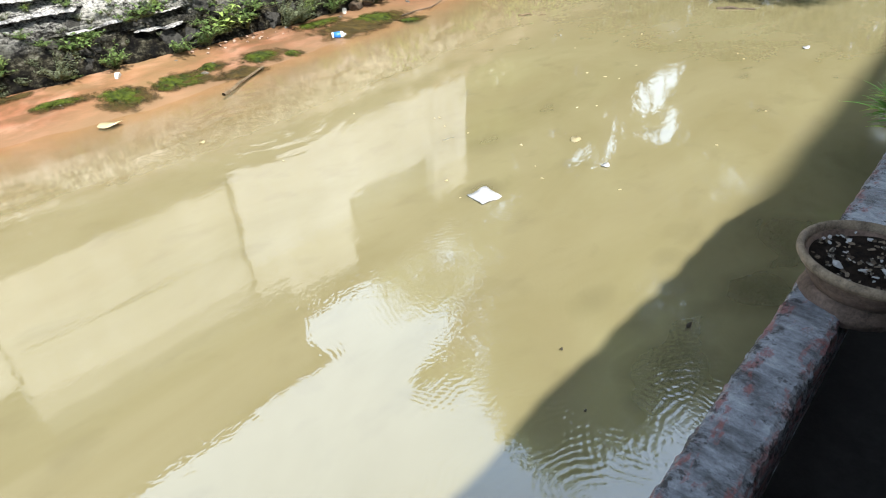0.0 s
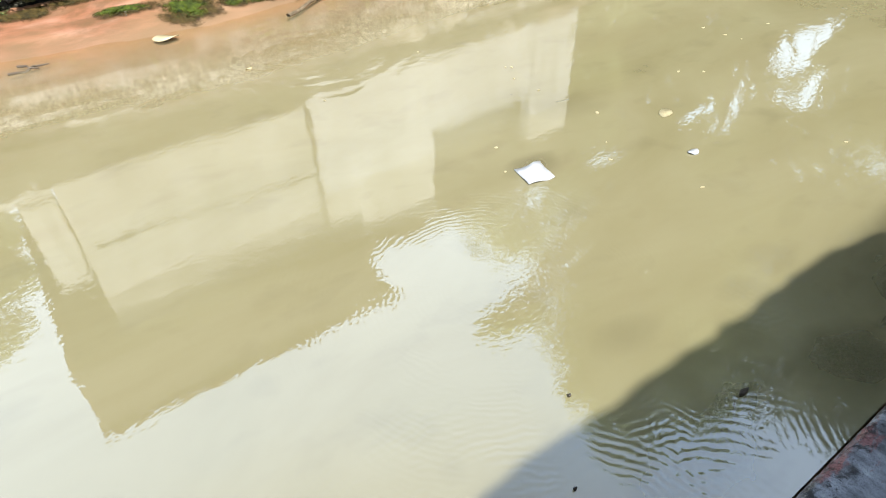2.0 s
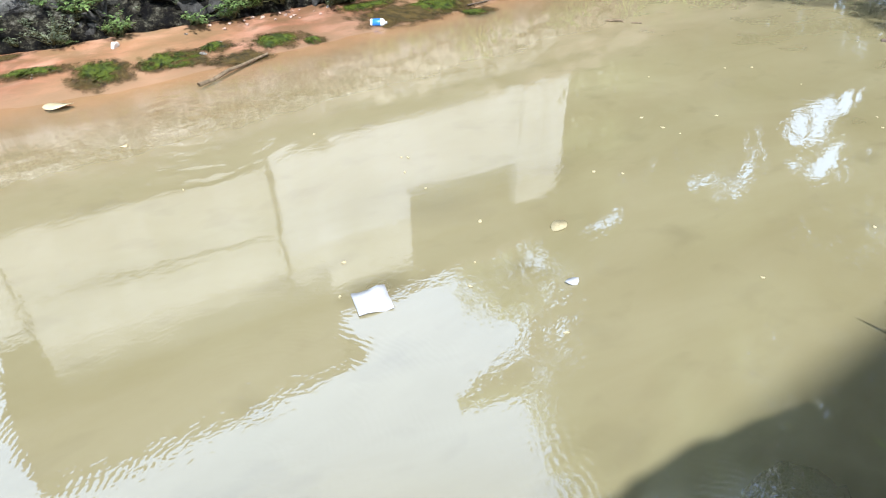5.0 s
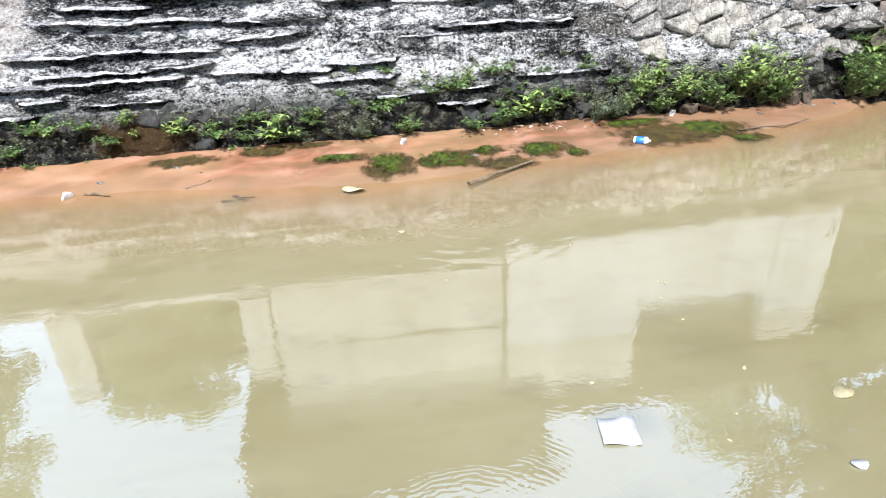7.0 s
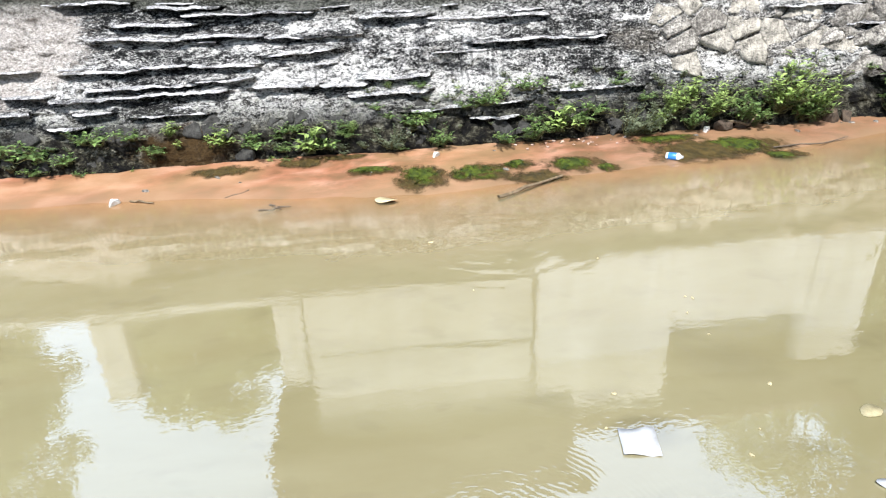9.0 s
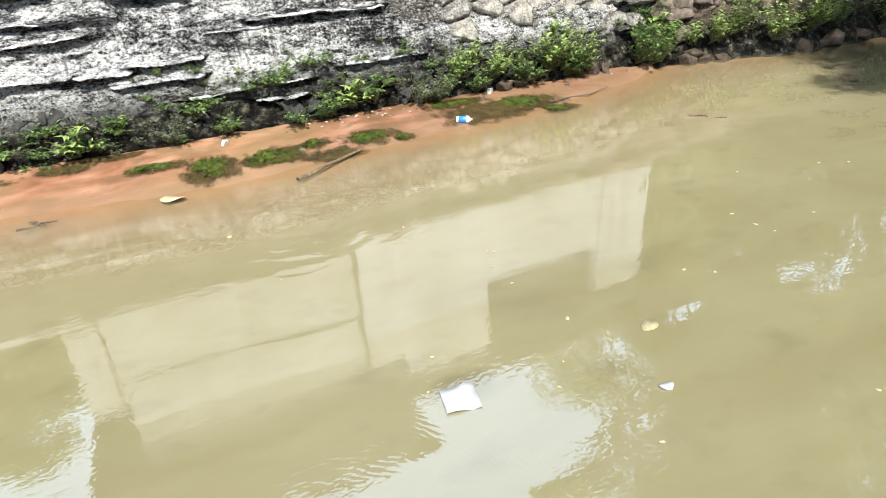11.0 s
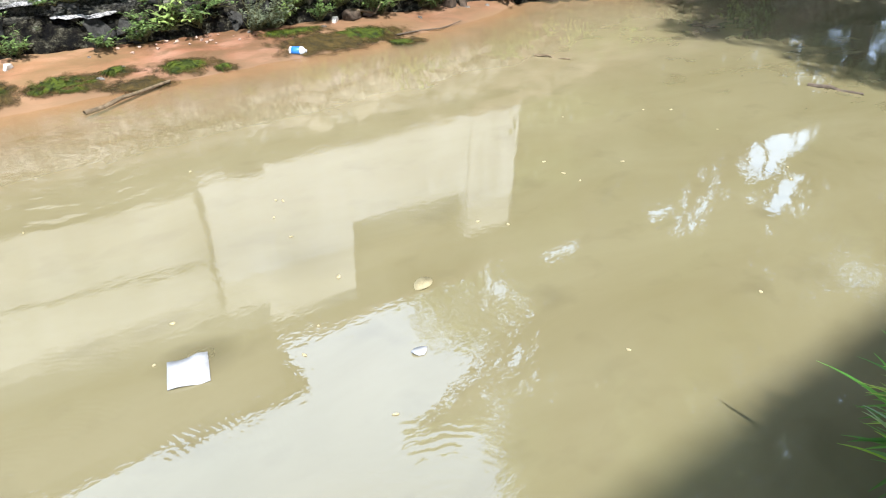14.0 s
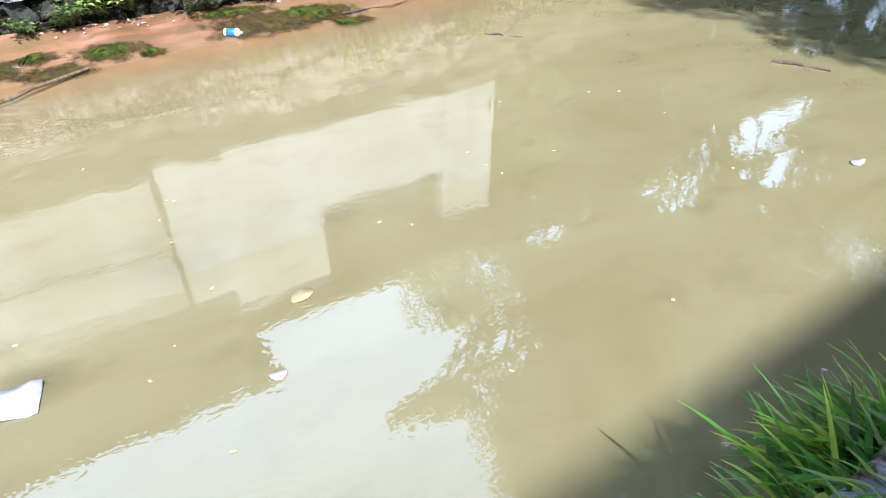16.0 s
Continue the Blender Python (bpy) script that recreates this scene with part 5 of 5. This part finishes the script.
part("bowl", bm_mesh("bowl", lathe(((0.17, 0.0), (0.20, 0.01), (0.245, 0.08), (0.258, 0.125), (0.262, 0.13), (0.24, 0.135), (0.225, 0.10), (0.21, 0.06)), 40, False), POT_CLAY, True), pot)
part("rim", bm_mesh("rim", lathe(((0.250, 0.112), (0.276, 0.120), (0.287, 0.138), (0.286, 0.156), (0.277, 0.165), (0.262, 0.163), (0.253, 0.140), (0.250, 0.100)), 40, False), POT_RIM, True), pot, "worn brown rim")
bm = bmesh.new()
bmesh.ops.create_circle(bm, cap_ends=True, segments=40, radius=0.252)
bmesh.ops.subdivide_edges(bm, edges=bm.edges[:], cuts=2)
bmesh.ops.triangulate(bm, faces=bm.faces[:])
for v in bm.verts:
    v.co.z = 0.115 + 0.02 * nz(v.co.x * 9, v.co.y * 9, 3)
part("soil", bm_mesh("soil", bm, SOIL), pot, "dark crumbly soil")
for k in range(150):
    a, q = rng.uniform(0, 6.28), 0.225 * math.sqrt(rng.random())
    mat_chip = (PAPER, ROCK_PALE, POT_RIM, BARK)[k % 4]
    me = stone_mesh("chip", 60 + k % 8, mat_chip, 0.020, 0.013, 0.006)
    ob = part("chip", me, pot, "", (math.cos(a) * q, math.sin(a) * q, 0.13 + 0.008 * rng.random()), (rng.uniform(-30, 30), rng.uniform(-30, 30), rng.uniform(0, 360)))
    s = rng.uniform(0.25, 0.8)
    ob.scale = (s, s, s)
ob = part("shell", stone_mesh("shell", 77, PAPER, 0.034, 0.022, 0.012), pot, "white broken shell", (-0.13, 0.1, 0.14), (10, 20, 30))


def blade_mesh(seed, length, width):
    r = random.Random(seed)
    n = 9
    verts, faces = [], []
    lean, droop = r.uniform(0.55, 0.95), r.uniform(0.2, 0.65)
    for i in range(n + 1):
        t = i / n
        w = width * (1 - t ** 2.2) * (0.55 + 0.45 * min(1, t * 5)) + 0.0008
        x = length * (t * lean + droop * t * t * 0.4)
        z = length * (t * (1 - 0.35 * lean) - droop * t ** 2.4 * 0.6)
        verts += [(x, -w, z + w * 0.35), (x, 0, z), (x, w, z + w * 0.35)]
    for i in range(n):
        a = i * 3
        faces += [(a, a + 3, a + 4, a + 1), (a + 1, a + 4, a + 5, a + 2)]
    return mesh_of("blade", verts, faces, GRASS, True)


BLADES = [blade_mesh(s, 0.44 + 0.035 * (s % 5), 0.010 + 0.004 * (s % 4)) for s in range(10)]
for k, (x, y, n) in enumerate(((5.56, 0.03, 66), (5.74, 0.05, 80), (5.98, 0.03, 80), (5.40, 0.04, 44), (5.86, 0.02, 48), (5.40, -0.05, 44), (5.62, -0.08, 40))):
    g = thing("grass_clump", "clump of bright green strap-leaved grass on the parapet", "grass", (x, y, 0.45 if y > 0 else 0.58), group="grass clumps on the parapet")
    for b in range(n):
        ob = part("blade", BLADES[(b + k) % 10], g, "", (rng.uniform(-0.09, 0.09), rng.uniform(-0.07, 0.07), 0.02), (rng.uniform(-12, 12), rng.uniform(-22, 14), rng.gauss(146, 46)))
        s = rng.uniform(0.36, 0.79) if y > 0 else rng.uniform(0.24, 0.5)
        ob.scale = (s, s * rng.uniform(1.0, 1.7), s)

# unseen house assumed from the shadow edge, added to shade the near water
shade_house = thing("house", "unseen house with low eaves, assumed behind the path to cast shade", "house", (3.0, -6.0, 0.12))
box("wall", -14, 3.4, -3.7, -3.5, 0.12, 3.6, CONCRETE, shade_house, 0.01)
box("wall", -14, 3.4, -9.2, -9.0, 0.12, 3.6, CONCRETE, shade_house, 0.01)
verts, faces = [], []
for i in range(194):
    x = -18 + 0.1 * i
    edge = 4.65 - 0.012 * (x + 1.0) - 0.10 * max(0.0, x - 0.3) ** 2 + 0.035 * nz(x * 1.1, 3.0) + 0.03 * nz(x * 4.0, 9.0)
    verts += [(x, -3.6, 3.48), (x, edge, 3.48), (x, edge - 0.01, 3.56), (x, -3.6, 3.60)]
for i in range(193):
    for j in range(4):
        a, b = i * 4 + j, i * 4 + (j + 1) % 4
        faces.append((a, a + 4, b + 4, b))
part("roof", mesh_of("roof", verts, faces, ROOF), shade_house, "dark brown eaves, edge wavered to shape the cast shadow")

# unseen block added only to cast the softer shadow further along the water
tall_shadow_block = thing("house", "tall unseen block added to cast the soft shadow edge", "house", (9.0, -12.0, 0.12))
box("wall", 3.8, 19, -8.8, -8.6, 0.12, 15.0, CONCRETE, tall_shadow_block, 0.01)
box("wall", 3.8, 19, -16.2, -16.0, 0.12, 15.0, CONCRETE, tall_shadow_block, 0.01)
edge = [(1.2 - 9, -4.5), (19.5 - 9, -4.5), (19.5 - 9, 4.32), (1.2 - 9, 3.78)]
verts = [(x, y, 14.88) for x, y in edge] + [(x, y, 15.02) for x, y in edge]
faces = [(3, 2, 1, 0), (4, 5, 6, 7), (0, 1, 5, 4), (1, 2, 6, 5), (2, 3, 7, 6), (3, 0, 4, 7)]
part("roof", mesh_of("roof", verts, faces, ROOF), tall_shadow_block, "dark brown roof edge slanted to set the shadow line")
